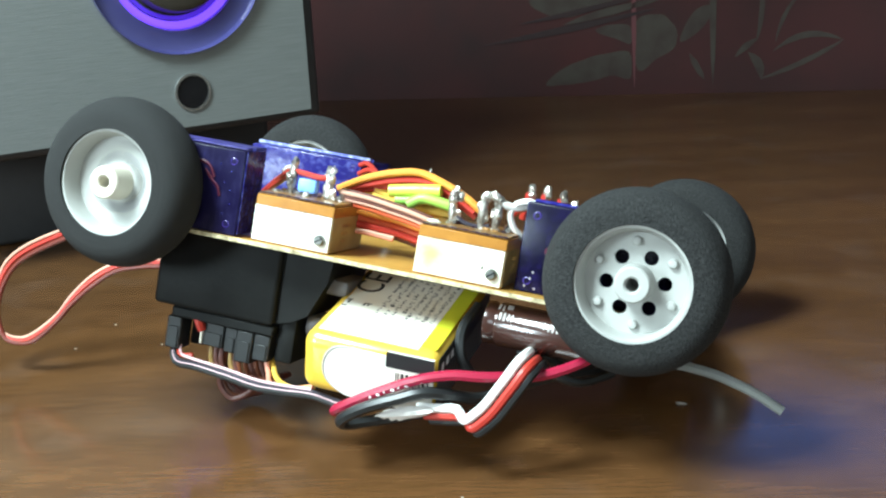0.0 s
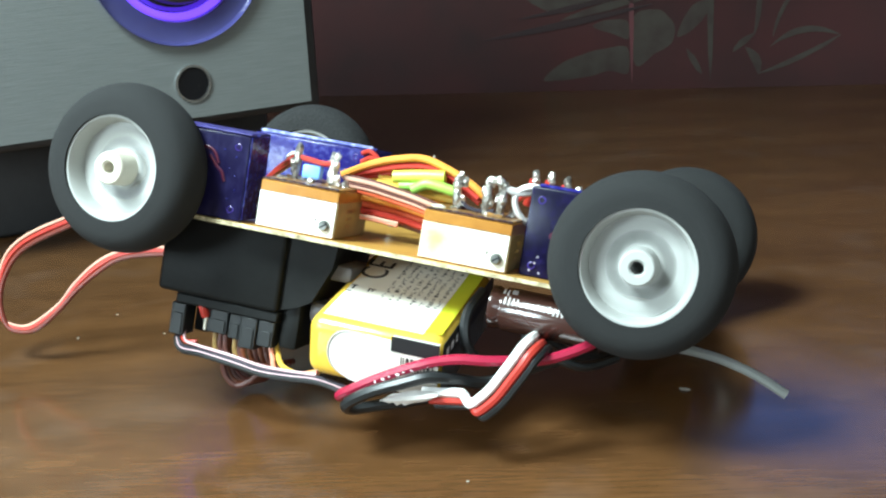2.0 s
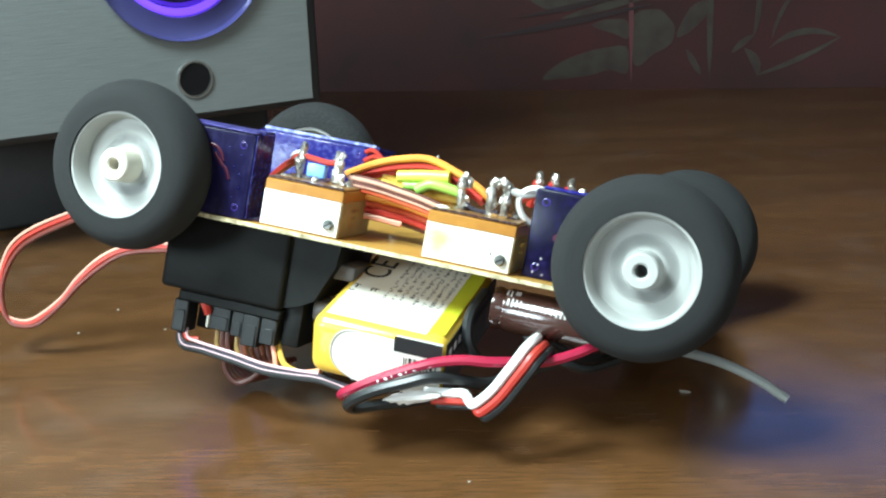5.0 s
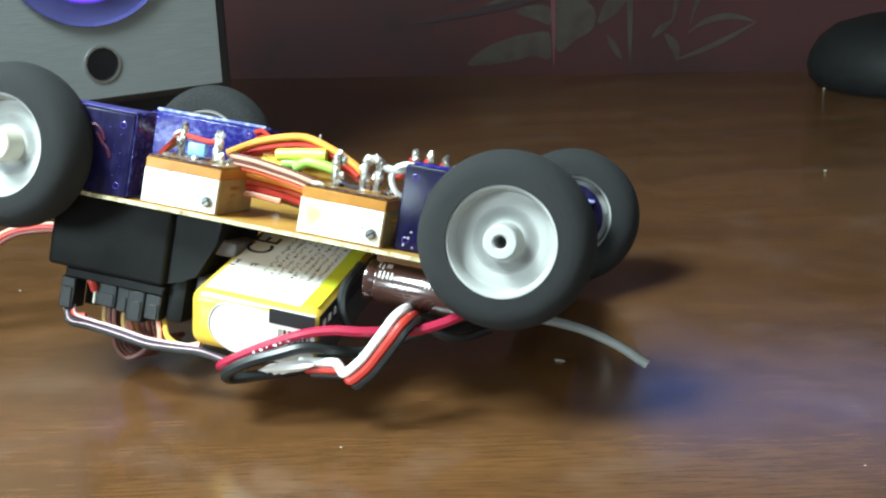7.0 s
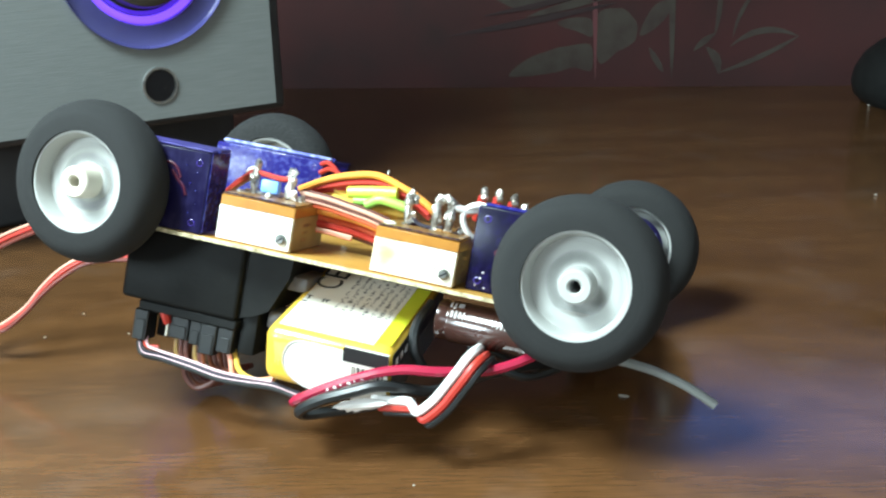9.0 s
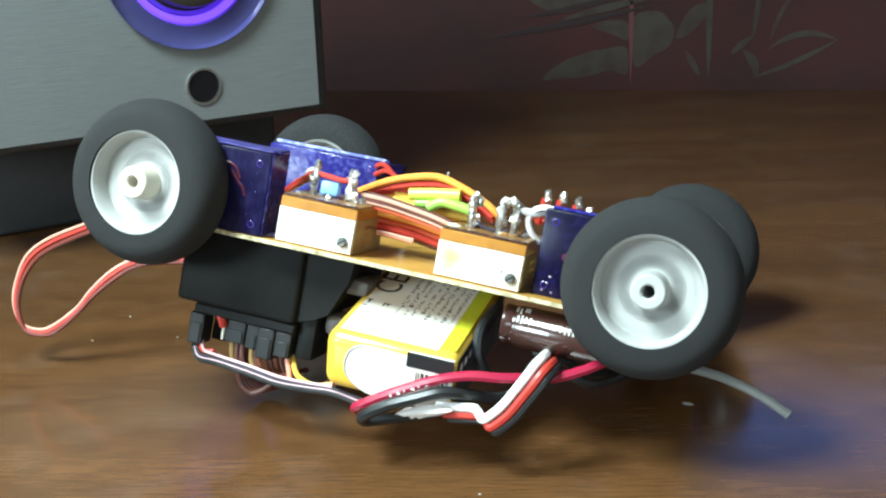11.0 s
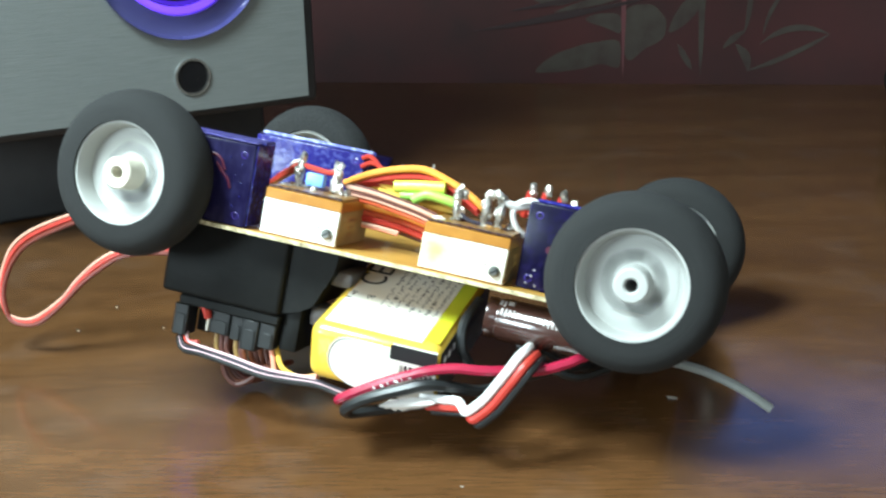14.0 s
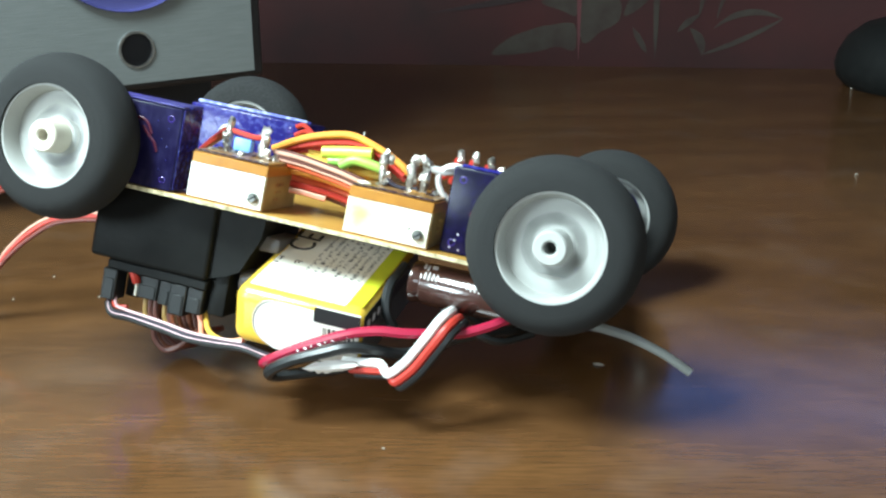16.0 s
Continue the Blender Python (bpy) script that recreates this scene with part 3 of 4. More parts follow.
def servo(x0, x1, y0, y1, shaft, near, skin=None, top=14.5):
    skin = skin or BLUE
    body = part("servo", block(x0, x1, y0, y1, -9.5, top, 1.0, 2), skin, rover, "clear blue plastic servo motor")
    part("lid", block(x0 - 0.4, x1 + 0.4, y0 - 0.5 if near else y1 - 2.0, y0 + 2.0 if near else y1 + 0.5, -10.0, top + 0.6, 0.8, 2), skin, body)
    part("top_flange", block(x0 + 1, x1 + 1.5, y0 + 3, y0 + 5.0, top + 0.1, top + 1.3, 0.4, 1), BLUE_SPARKLED if near else EDGE_GLARE, body)
    part("motor", lathe([(0, x0 + 3), (4.8, x0 + 3), (5.2, x0 + 4), (5.2, x1 - 13), (0, x1 - 13)], 24, "X", (0, (y0 + y1) / 2, 1)), DARK_GUTS, body)
    part("gear", lathe([(0, y0 + 2.4), (2.6, y0 + 2.4), (2.6, y0 + 5), (0, y0 + 5)], 20, "Y", (x0 + 7, 0, 6)), DULL_RED, body)
    if near:
        front = y0 - 0.56
        if x0 > 0:
            part("gear", lathe([(0, front + 0.2), (2.2, front + 0.2), (2.4, front + 0.4), (0, front + 0.5)], 20, "Y", (x0 + 8.6, 0, 5.2)), PURPLE, body, "violet gear behind the clear lid")
            part("gear", lathe([(0, front - 0.1), (1.1, front - 0.1), (1.1, front + 0.3), (0, front + 0.3)], 14, "Y", (x0 + 7.6, 0, 2.2)), DULL_RED, body)
            for gx, gz in ((2.6, -8.2), (3.8, -6.0), (5.4, -8.6), (4.4, -4.2)):
                part("glint", ball((x0 + gx, front, gz), 0.35), SOLDER, body)
        else:
            # small pale balls set on the lid as glints
            for gx, gz in ((3.2, 8.5), (5.0, 5.0), (2.6, -1.0), (4.5, -4.0), (7.0, 10.2), (3.0, 3.0)):
                part("glint", ball((x1 - gx, front, gz), 0.3), BLUE_SPARKLED, body)
    a, b = (y0 - 6.0, y0) if near else (y1, y1 + 6.0)
    part("shaft", lathe([(0, a), (3.0, a), (3.4, b), (0, b)], 20, "Y", (shaft, 0, 0)), RIM, body)
    for px in (x0 + 3, x1 - 3):
        for pz in (-6.8, top - 3.0):
            f = y0 - 0.7 if near else y0 - 0.3
            part("screw", lathe([(0.7, f + 0.3), (0.9, f + 0.1), (1.2, f + 0.25), (1.2, f + 0.9), (0.7, f + 0.9)], 14, "Y", (px, 0, pz), closed=True), PURPLE, body)
    return body


left_servo = servo(-88, -40.5, 14.5, 27.5, -HALF, True, BLUE_SOFT)
# two thin sheets paint the left servo's top and side as lit
part("lit_top_sheet", block(-88, -39.8, 14.0, 27.6, 15.15, 16.0, 0.3, 1), VIOLET_LIT, left_servo, "thin violet sheet painted as the lit servo top")
part("lit_side_sheet", block(-40.08, -39.7, 14.6, 27.4, -9.4, 15.1, 0.15, 1), BLUE_SPARKLED, left_servo, "thin blue sheet painted as the lit servo side")
for pts in (((-56, 14.0, 9.5), (-53, 13.95, 10.2), (-50.5, 13.95, 8.8), (-49, 14.0, 6)), ((-52, 14.0, 8), (-49.5, 13.95, 5.2), (-47.6, 13.95, 3.5), (-46.6, 14.0, 1))):
    part("motor_wire", tube(pts, 0.5, 7, 6), DULL_RED, left_servo, "dull red motor wire behind the clear lid")
servo(42.5, 86, 20.5, 33.5, HALF, True)
servo(-72, -30.5, 88, 101, -65, False, BLUE_SPARKLED, 13.2)
far_servo = servo(54, 86, 112, 127, 78, False, BLUE, 7.0)
# disc added so the far rim stays dark and reflects less in the desk
part("rim_cover", lathe([(0, 127.6), (11.5, 127.6), (12.2, 128.2), (12.2, 129.6), (0, 129.6)], 36, "Y", (78, 0, 0)), BLUE_SOFT, far_servo, "round dark blue disc added to cover the far rim")

# the board
part("board", block(-84, 84, 13.5, 118, -11.3, -10.1, 0.15, 1), BOARD, rover, "tan circuit board")
part("board_edge", block(-84, 84, 13.0, 13.47, -11.3, -10.08, 0.1, 1), BOARD_EDGE, rover, "pale cut edge of the board")


def trimmer(x0, x1, gold):
    y0, y1 = 16.0, 43.0
    body = part("trimmer", block(x0, x1, y0, y1, -10.0, 3.6, 0.25, 1), POT, rover, "brown resin trimmer with a white face")
    part("face_label", block(x0 + 0.05, x1 - 0.2, y0 - 0.25, y0 - 0.02, -9.7, 0.5, 0.08, 1), PAPER_GOLD if gold else PAPER, body, "white printed face")
    part("top_plate", block(x0 + 0.3, x1 - 0.1, y0 + 0.3, y1 - 0.3, 3.62, 4.4, 0.3, 1), POT_TOP, body)
    part("grime", tube([(x0 + 0.2, y0 - 0.2, 0.6), (x0 + 8, y0 - 0.2, 0.55), (x1 - 8, y0 - 0.2, 0.65), (x1 - 0.3, y0 - 0.2, 0.55)], lambda t: 0.10 + 0.09 * math.sin(t * 23) ** 2, 5, 8), POT_TOP, body, "brown grime along the edge of the face")
    part("grime", tube([(x0 + 0.4, y0 + 0.2, 4.2), (x0 + 9, y0 + 0.15, 4.35), (x1 - 6, y0 + 0.2, 4.2), (x1 - 0.2, y0 + 0.2, 4.3)], lambda t: 0.12 + 0.22 * math.sin(t * 31) ** 2, 5, 10), DARK_GUTS, body, "dark flux along the edge of the top")
    sx = x1 - 3.0
    screw = part("screw", lathe([(0, -1.6), (1.1, -1.6), (1.55, -1.1), (1.6, 0), (0, 0)], 20, "Y", (sx, y0 - 0.25, -6.4)), STEEL, body, "small slotted adjusting screw")
    part("slot", block(-1.3, 1.3, -1.68, -1.3, -0.22, 0.22, 0, 1, m=Matrix.Translation((sx / 1000, (y0 - 0.25) / 1000, -0.0064)) @ Matrix.Rotation(radians(-35), 4, "Y")), INK, screw)
    part("print_mark", block(sx - 3.1, sx - 2.7, y0 - 0.30, y0 - 0.24, -5.6, -4.6), INK, body)
    part("end_label", block(x1 + 0.01, x1 + 0.16, y0 + 0.1, y1 - 0.4, -9.7, 0.4, 0.05, 1), PAPER_TAN, body, "yellowed tan end label")
    for k, pz in enumerate((-2.2, -4.4, -6.6)):
        part("print_mark", block(x1 + 0.17, x1 + 0.22, y0 + 8, y0 + 15 - k * 1.5, pz - 0.5, pz + 0.5), POT_TOP, body)
    return body


trimmer(-35.8, -11.7, False)
trimmer(13.9, 39.4, True)


def wire(points, r, mat, name="wire", label=""):
    return part(name, tube(points, r, 8, 7), mat, rover, label)


def blob(at, r, squash=(1, 1, 1), mat=SOLDER, name="solder_joint", jitter=0.5):
    return part(name, ball(at, r, squash=squash, jitter=jitter), mat, rover)


# terminals and solder on the trimmers
for x, y, z0, z1, lean in ((-30.7, 28, 4, 14.0, 0.2), (-18.6, 28, 4, 13.2, -0.5), (-20.4, 30, 4, 9.5, 1.0), (28.3, 27, 4, 14.0, 0.3), (32.6, 27, 4, 13.6, 0.6), (20.0, 27, 4, 11.8, -0.7)):
    part("terminal", tube([(x, y, z0), (x + lean * 0.4, y, (z0 + z1) / 2), (x + lean, y, z1)], lambda t: 0.75 + 0.55 * math.sin(t * 3.0), 8, 6), SOLDER, rover, "solder-coated terminal pin")
    blob((x + lean, y, z1 - 0.6), 1.25, (1, 1, 1.2))
    blob((x, y, 4.4), 1.5, (1.1, 1.1, 0.6))
for x, y, z, r in ((-30.2, 27.2, 10, 1.1), (-31.4, 28.6, 7.4, 1.2), (-18.2, 27.3, 10.2, 1.3), (-19.6, 28.8, 7.6, 1.4), (-17.6, 28, 6.2, 1.2), (28.0, 26.4, 10.6, 1.3), (29.6, 27, 13.6, 1.2),
                   (31.2, 27, 14.2, 1.1), (33.0, 26.4, 9.0, 1.2), (19.4, 26.6, 11.0, 1.4), (21.4, 27.2, 12.2, 1.2), (20.6, 27, 7.4, 1.1), (-24, 24, 4.2, 1.2), (-15.5, 30, 4.3, 1.6), (35.6, 30, 4.3, 1.5)):
    blob((x, y, z), r, (1.0, 0.8, 1.3))
for x, y in ((16.2, 22), (-33, 24), (-27.5, 33)):
    blob((x, y, 4.5), 1.3, (1.5, 1, 0.5), PAPER if x > 0 else SOLDER)
part("solder_bridge", tube([(28.4, 27, 12.6), (29.4, 26.8, 14.4), (31.2, 26.8, 14.6), (32.9, 27, 12.8)], lambda t: 0.9 + 0.35 * math.sin(t * 9), 8, 6), SOLDER, rover, "bridge of dull solder")
# burnt flux and splashes of solder round the terminals
rnd = random.Random(11)
for cx, cy in ((-30.6, 28), (-18.8, 28), (20.2, 27), (28.4, 27), (32.8, 27)):
    for k in range(6):
        a, d = rnd.uniform(0, 6.28), rnd.uniform(0.6, 2.6)
        blob((cx + d * math.cos(a), cy + d * math.sin(a), 4.5), rnd.uniform(0.6, 1.2), (1.2, 1.1, 0.6), (DARK_GUTS, POT_TOP, SOLDER)[k % 3], "flux_residue" if k % 3 < 2 else "solder_joint", 0.9)
    for k in range(3):
        blob((cx + rnd.uniform(-0.9, 0.9), cy + rnd.uniform(-0.8, 0.5), rnd.uniform(6, 13)), rnd.uniform(0.8, 1.3), (1, 0.8, 1.4), SOLDER, "solder_joint", 1.0)
part("ceramic_part", block(-28.2, -22.5, 26.5, 30.0, 5.2, 9.2, 0.6, 2), BLUE_PART, rover, "small blue ceramic part")
wire([(-31, 28, 11), (-27, 28, 10.6), (-22, 28, 10.2), (-18.6, 28, 10.8)], 0.9, W_RED)
wire([(-31, 28.5, 11.5), (-36, 34, 8.5), (-43, 44, 5), (-50, 52, 0)], 0.9, W_RED)
wire([(-31, 29, 10.5), (-37, 36, 7), (-46, 48, 2), (-52, 60, -3)], 0.9, W_RED)
wire([(-31.2, 28, 12), (-34, 31, 11), (-36, 34, 9.5), (-37, 40, 7)], 0.7, W_WHITE)
# wire bundles across the top
bundle = [(-19, 36, 7.3), (-10.3, 36, 12.1), (-1.8, 36, 15.1), (5.9, 36, 16.3), (14.2, 36, 14.2), (21.7, 36, 11), (26.7, 36, 7.7)]
for mat, r, off in ((W_ORANGE, 1.15, (0, 0, 0)), (W_YELLOW, 0.9, (0, 1.9, -0.4)), (W_ORANGE, 1.0, (0.5, 3.6, -1.6)), (W_ORANGE, 1.0, (0, 5.0, -2.6))):
    wire(shifted(bundle, off), r, mat)
under = [(-18.9, 37, 6.8), (-10.3, 37, 10), (-0.9, 37, 12.9), (8.6, 37, 14), (16.1, 37, 11.6), (23.7, 37, 7.6)]
for mat, off in ((W_RED, (0, 0, 0)), (W_SCARLET, (0, 1.4, 0.5)), (W_RED, (0, 2.6, -1.4))):
    wire(shifted(under, off), 1.05, mat)
low = [(-16.3, 30, 7.1), (-7.3, 30, 6.7), (-0.1, 30, 5.8), (6.2, 30, 4.9), (12.8, 30, 3.5)]
for mat, r, off in ((W_TAN, 0.7, (0, 0, 0)), (W_BROWN, 0.6, (0.2, 0.5, -1.15)), (W_TAN, 0.5, (0.2, 0.6, -2.0)), (W_SCARLET, 0.8, (0, 1.6, -3.1)), (W_BROWN, 0.8, (0, 2.4, 0.3))):
    wire(shifted(low, off), r, mat)
deep = [(-12.6, 36, 1.9), (-6.8, 36, 1.6), (0.4, 36, 1.2), (6.8, 36, 0.3), (13.2, 36, -0.7)]
for mat, r, off in ((W_ORANGE, 1.0, (0, 0, 0)), (W_SCARLET, 1.1, (0, 1.5, -2.0)), (W_RED, 1.1, (0, 1.0, -3.9)), (W_BROWN, 1.0, (0, 3, -5.4)), (W_SCARLET, 1.0, (0, 3, -0.6)), (W_RED, 1.0, (0, 5, -2.8))):
    wire(shifted(deep, off), r, mat)
wire([(-9.9, 32, -3.7), (-5.4, 32, -3.7), (-1.8, 32, -3.9), (1.9, 32, -4.1)], 0.75, W_SALMON, "stripped_lead", "bare tinned lead end")
wire([(-9.9, 31.6, -3.2), (-5.4, 31.6, -3.2), (-1.8, 31.6, -3.4), (2.1, 31.6, -3.5)], 0.5, W_TAN, "stripped_lead", "bare tinned lead end")
yel = [(-8.3, 38, 6.8), (-1, 38, 5.8), (6.2, 38, 5.6), (16.8, 38, 5.5)]
for off in ((0, 0, 0), (0, 1.6, 1.8), (0, 1.6, -1.6)):
    wire(shifted(yel, off), 1.25, W_YELLOW)
wire([(-12.7, 40, 7), (-7.3, 40, 7.4), (-1.7, 40, 8.4)], 1.2, W_YELLOW)
part("shrink_tube", tube([(-2.4, 35, 9.6), (5.3, 35, 11.1), (13.2, 35, 12.2)], 1.9, 12, 6), YELLOW_TUBE, rover, "yellow-green shrink tubing")
part("shrink_tube", tube([(-0.2, 35, 7.3), (4.1, 35, 8), (8.3, 35, 9.5)], 1.4, 12, 6), LIME_TUBE, rover, "lime green shrink tubing")
part("shrink_tube", tube([(4.4, 33, 6.8), (8.2, 33, 9.2), (12.4, 33, 9.2), (17.4, 33, 8.5)], 1.6, 12, 6), LIME_TUBE, rover, "lime green shrink tubing")
wire([(20, 27, 8), (23, 27, 5.4), (27, 27, 4.8), (31, 27, 5.4)], 0.7, W_GREY)
wire([(33, 27, 12.5), (36.5, 29, 11.8), (40, 31, 12.6)], 1.2, W_WHITE)
wire([(44.6, 30, 12.8), (41, 29, 14.2), (37.4, 29, 12.8), (36.0, 29, 9.6), (37.4, 30, 6.0), (40, 32, 3.4)], 1.0, W_WHITE, "wire", "white wire bent in a loop")
for x, z, mat in ((36.8, 16.2, W_RED), (41.6, 16.6, W_RED), (46.6, 16.0, W_RED), (50.2, 13.6, W_RED)):
    wire([(x - 1.5, 52, z - 9), (x - 0.8, 51, z - 5), (x - 0.2, 50, z - 1.2)], 1.45, mat)
    blob((x + 0.4, 49.6, z - 1.4), 1.2, (1.1, 0.9, 1.0))
    blob((x + 0.1, 50, z + 0.2), 1.3, (0.9, 0.9, 1.3))
wire([(38, 44, 9), (44, 42, 12), (50, 44, 10)], 1.0, W_RED)
wire([(34, 44, 9), (39, 42, 12.5), (45, 44, 13), (52, 50, 9)], 1.0, W_RED)
# far servo wiring and pins
wire([(-31, 87, 12), (-28, 86, 13), (-24, 85, 10.5), (-19, 80, 5)], 0.85, W_RED)
wire([(-31, 87, 9), (-27, 86, 11), (-22, 84, 9.4), (-16, 78, 3)], 0.85, W_RED)
PINS = ((1.9, 60, 16.2), (-8.7, 60, 14.1))
part("servo_tab", block(-27.5, -21.5, 89, 93, 9, 13.8, 0.5, 1), BLUE, rover, "clear blue servo tab")
for x, y, z in PINS:
    wire([(x, y, -8), (x, y, z - 2), (x + 0.2, y, z + 0.5)], lambda t: 0.9 * (1.05 - t), SOLDER, "header_pin", "bare pointed metal pin")

# ---- receiver under the board ----
rx = part("receiver", block(-68.4, -28.6, 24, 56, -36, -11.8, 1.5, 3), RX_BLACK, rover, "black plastic radio receiver box")
wing = outline_plate([(-36, -11.9), (-13, -11.9), (-14, -20), (-19, -31), (-23.5, -33.6), (-29, -35.2), (-36, -35.4)], [], 26.0, 33)
part("receiver_wing", wing, RX_BLACK, rx)
part("receiver_base", block(-62.2, -28.5, 25.0, 54, -39.2, -36.02, 0.5, 1), RX_BLACK, rx)
part("receiver_foot", block(-28.4, -22.6, 28, 52, -46.8, -33.0, 0.8, 2), RX_BLACK, rx)
PLUGS = ((-63.4, -58.6, -49.2, -39.2, 25.5), (-52.0, -45.2, -46.6, -39.2, 27.5), (-44.4, -40.3, -47.0, -39.2, 26.5), (-40.1, -34.7, -48.8, -39.2, 25.2), (-34.4, -29.2, -47.2, -39.2, 25.6))
for x0, x1, z0, z1, y0 in PLUGS:
    plug = part("plug", block(x0, x1, y0, y0 + 7.5, z0, z1, 0.35, 1), BLACK_SOFT, rover, "black three-way servo plug")
    part("plug_rib", block(x0 + 0.9, x1 - 0.7, y0 - 0.4, y0 - 0.02, z0 + 0.3, z1 - 3.0, 0.2, 1), BLACK_SOFT, plug)
    for k in range(3):
        sx = x0 + (k + 0.5) * (x1 - x0) / 3
        part("plug_slot", block(sx - 0.35, sx + 0.35, y0 - 0.05, y0 + 0.3, z1 - 2.4, z1 - 1.0), INK, plug)
part("plug", block(-58.2, -53.2, 32, 44, -48, -39.2, 0.4, 1), RX_BLACK, rover)
wire([(-55, 27, -37.6), (-53.4, 26.5, -39.5), (-52.6, 27.5, -42)], 1.4, W_RED)
part("jumper", block(-52.9, -52.1, 27.2, 29.5, -46.4, -41.5, 0.2, 1), PAPER, rover, "white jumper tip")
# leads from the plugs: a flat black, white and pink lead that runs forward to the power leads
lead = [(-61.4, 28, -48.6), (-61.0, 26.4, -50.6), (-58.4, 25, -52.9), (-51.2, 23, -52.4), (-39.5, 20.5, -52.6), (-29.1, 18, -52.9), (-19.3, 16, -51.8), (-10.0, 14.5, -50.6), (-0.6, 13, -51.2), (6.6, 12, -51.0)]
for mat, r, off in ((W_BLACK, 0.62, (0, 0, -0.45)), (W_PINK, 0.24, (0.4, -0.15, 0.22)), (W_GREY, 0.6, (0.5, 0.4, 0.75)), (W_BLACK, 0.5, (0.3, 0.6, -1.1))):
    wire(shifted(lead, off), r, mat)
wire([(-59.2, 28, -47.5), (-57.4, 25.5, -50.2), (-52.3, 23, -50.4), (-40.0, 21, -50.7), (-29.5, 18.5, -51.1), (-21.5, 16.5, -50.5), (-10, 14.6, -49.2)], 0.45, W_PINK)
wire([(-60.0, 29, -48.0), (-58.6, 26.5, -50.0), (-56.6, 25.5, -50.6), (-53.5, 25.5, -50.0)], 0.75, W_RED)
for x, mat in ((-50.3, W_OCHRE), (-48.6, W_BROWN), (-46.8, W_BROWN), (-43.6, W_OCHRE), (-42.0, W_BROWN), (-40.9, W_RUST)):
    wire([(x, 31, -46.0), (x + 0.2, 30.8, -48.6), (x + 0.9, 30, -51.2), (x + 2.4, 28.5, -52.8)], 0.8, mat)
for x, mat in ((-39.2, W_RUST), (-37.4, W_BROWN), (-35.6, W_RUST), (-33.6, W_BROWN), (-31.8, W_RUST)):
    wire([(x, 31, -46.5), (x + 0.5, 31.5, -50.0), (x + 2.6, 31, -53.2), (x + 7, 30, -54.6), (x + 12, 30, -54.8)], 0.85, mat)
# slack of the servo leads, coiled on the desk below the receiver
for k, mat in enumerate((W_BROWN, W_RUST, W_BROWN, W_BRICK, W_BROWN)):
    y, c = 43.5 + 1.9 * k, -46.5 + 0.5 * k
    wire([(c - 3, y - 6, -47), (c - 5.4, y - 1, -56), (c - 4.4, y, -62.4), (c - 0.5, y + 0.6, -65.6 + 0.3 * k), (c + 4, y + 0.4, -63.6), (c + 8, y, -59.5), (c + 14, y - 2, -55)], 0.95, mat)
wire([(-30.6, 28, -46.8), (-29.0, 27, -50), (-25.6, 22, -52.6), (-19.5, 17.5, -51.8), (-10, 15.6, -48.6)], 0.75, W_SALMON)
wire([(-31, 32, -44.5), (-28.4, 29, -48.6), (-24.2, 24, -51.2), (-17, 19, -51.2), (-10, 16, -48.6)], 0.85, W_YELLOW)
# curled ribbon lead reaching out behind
upper = [(-104, 61, -16), (-114, 60, -20.5), (-125.2, 60, -26.3), (-137.2, 60, -33.5), (-144.3, 60, -40.1), (-147.2, 60, -47.0), (-148.2, 60, -57.3), (-144.6, 60, -65.2), (-138.2, 60, -67.0),
         (-131.7, 60, -64.6), (-122.8, 60, -55.9), (-118.3, 60, -48.4), (-111.7, 60, -40.2), (-103.8, 60, -34.3), (-92, 60, -30.2), (-80, 60, -28.6), (-64, 60, -27)]
lower = [(-101, 60, -19), (-111, 59, -23.8), (-121.5, 59, -29.1), (-134.8, 59, -37.6), (-140.8, 59, -43.8), (-144.4, 59, -52.4), (-144.6, 59, -60.6), (-140.8, 59, -68.0), (-135.0, 59, -68.8),
         (-128.6, 59, -66.3), (-121.7, 59, -58.4), (-116.2, 59, -50.9), (-109.5, 59, -43.6), (-100.7, 59, -36.4), (-87.4, 59, -32.4), (-78, 59, -31.4), (-64, 59, -31)]
for f, mat, r in ((0.04, W_TAN, 0.62), (0.40, W_RED, 0.8), (0.8, W_BRICK, 0.85)):
    wire([tuple(p + (q - p) * f for p, q in zip(a, b)) for a, b in zip(upper, lower)], r, mat)

# ---- battery pack, drooping out under the board ----
TILT = Matrix.Translation((0.009, 0.005, -0.031)) @ Matrix.Rotation(radians(17), 4, "X")


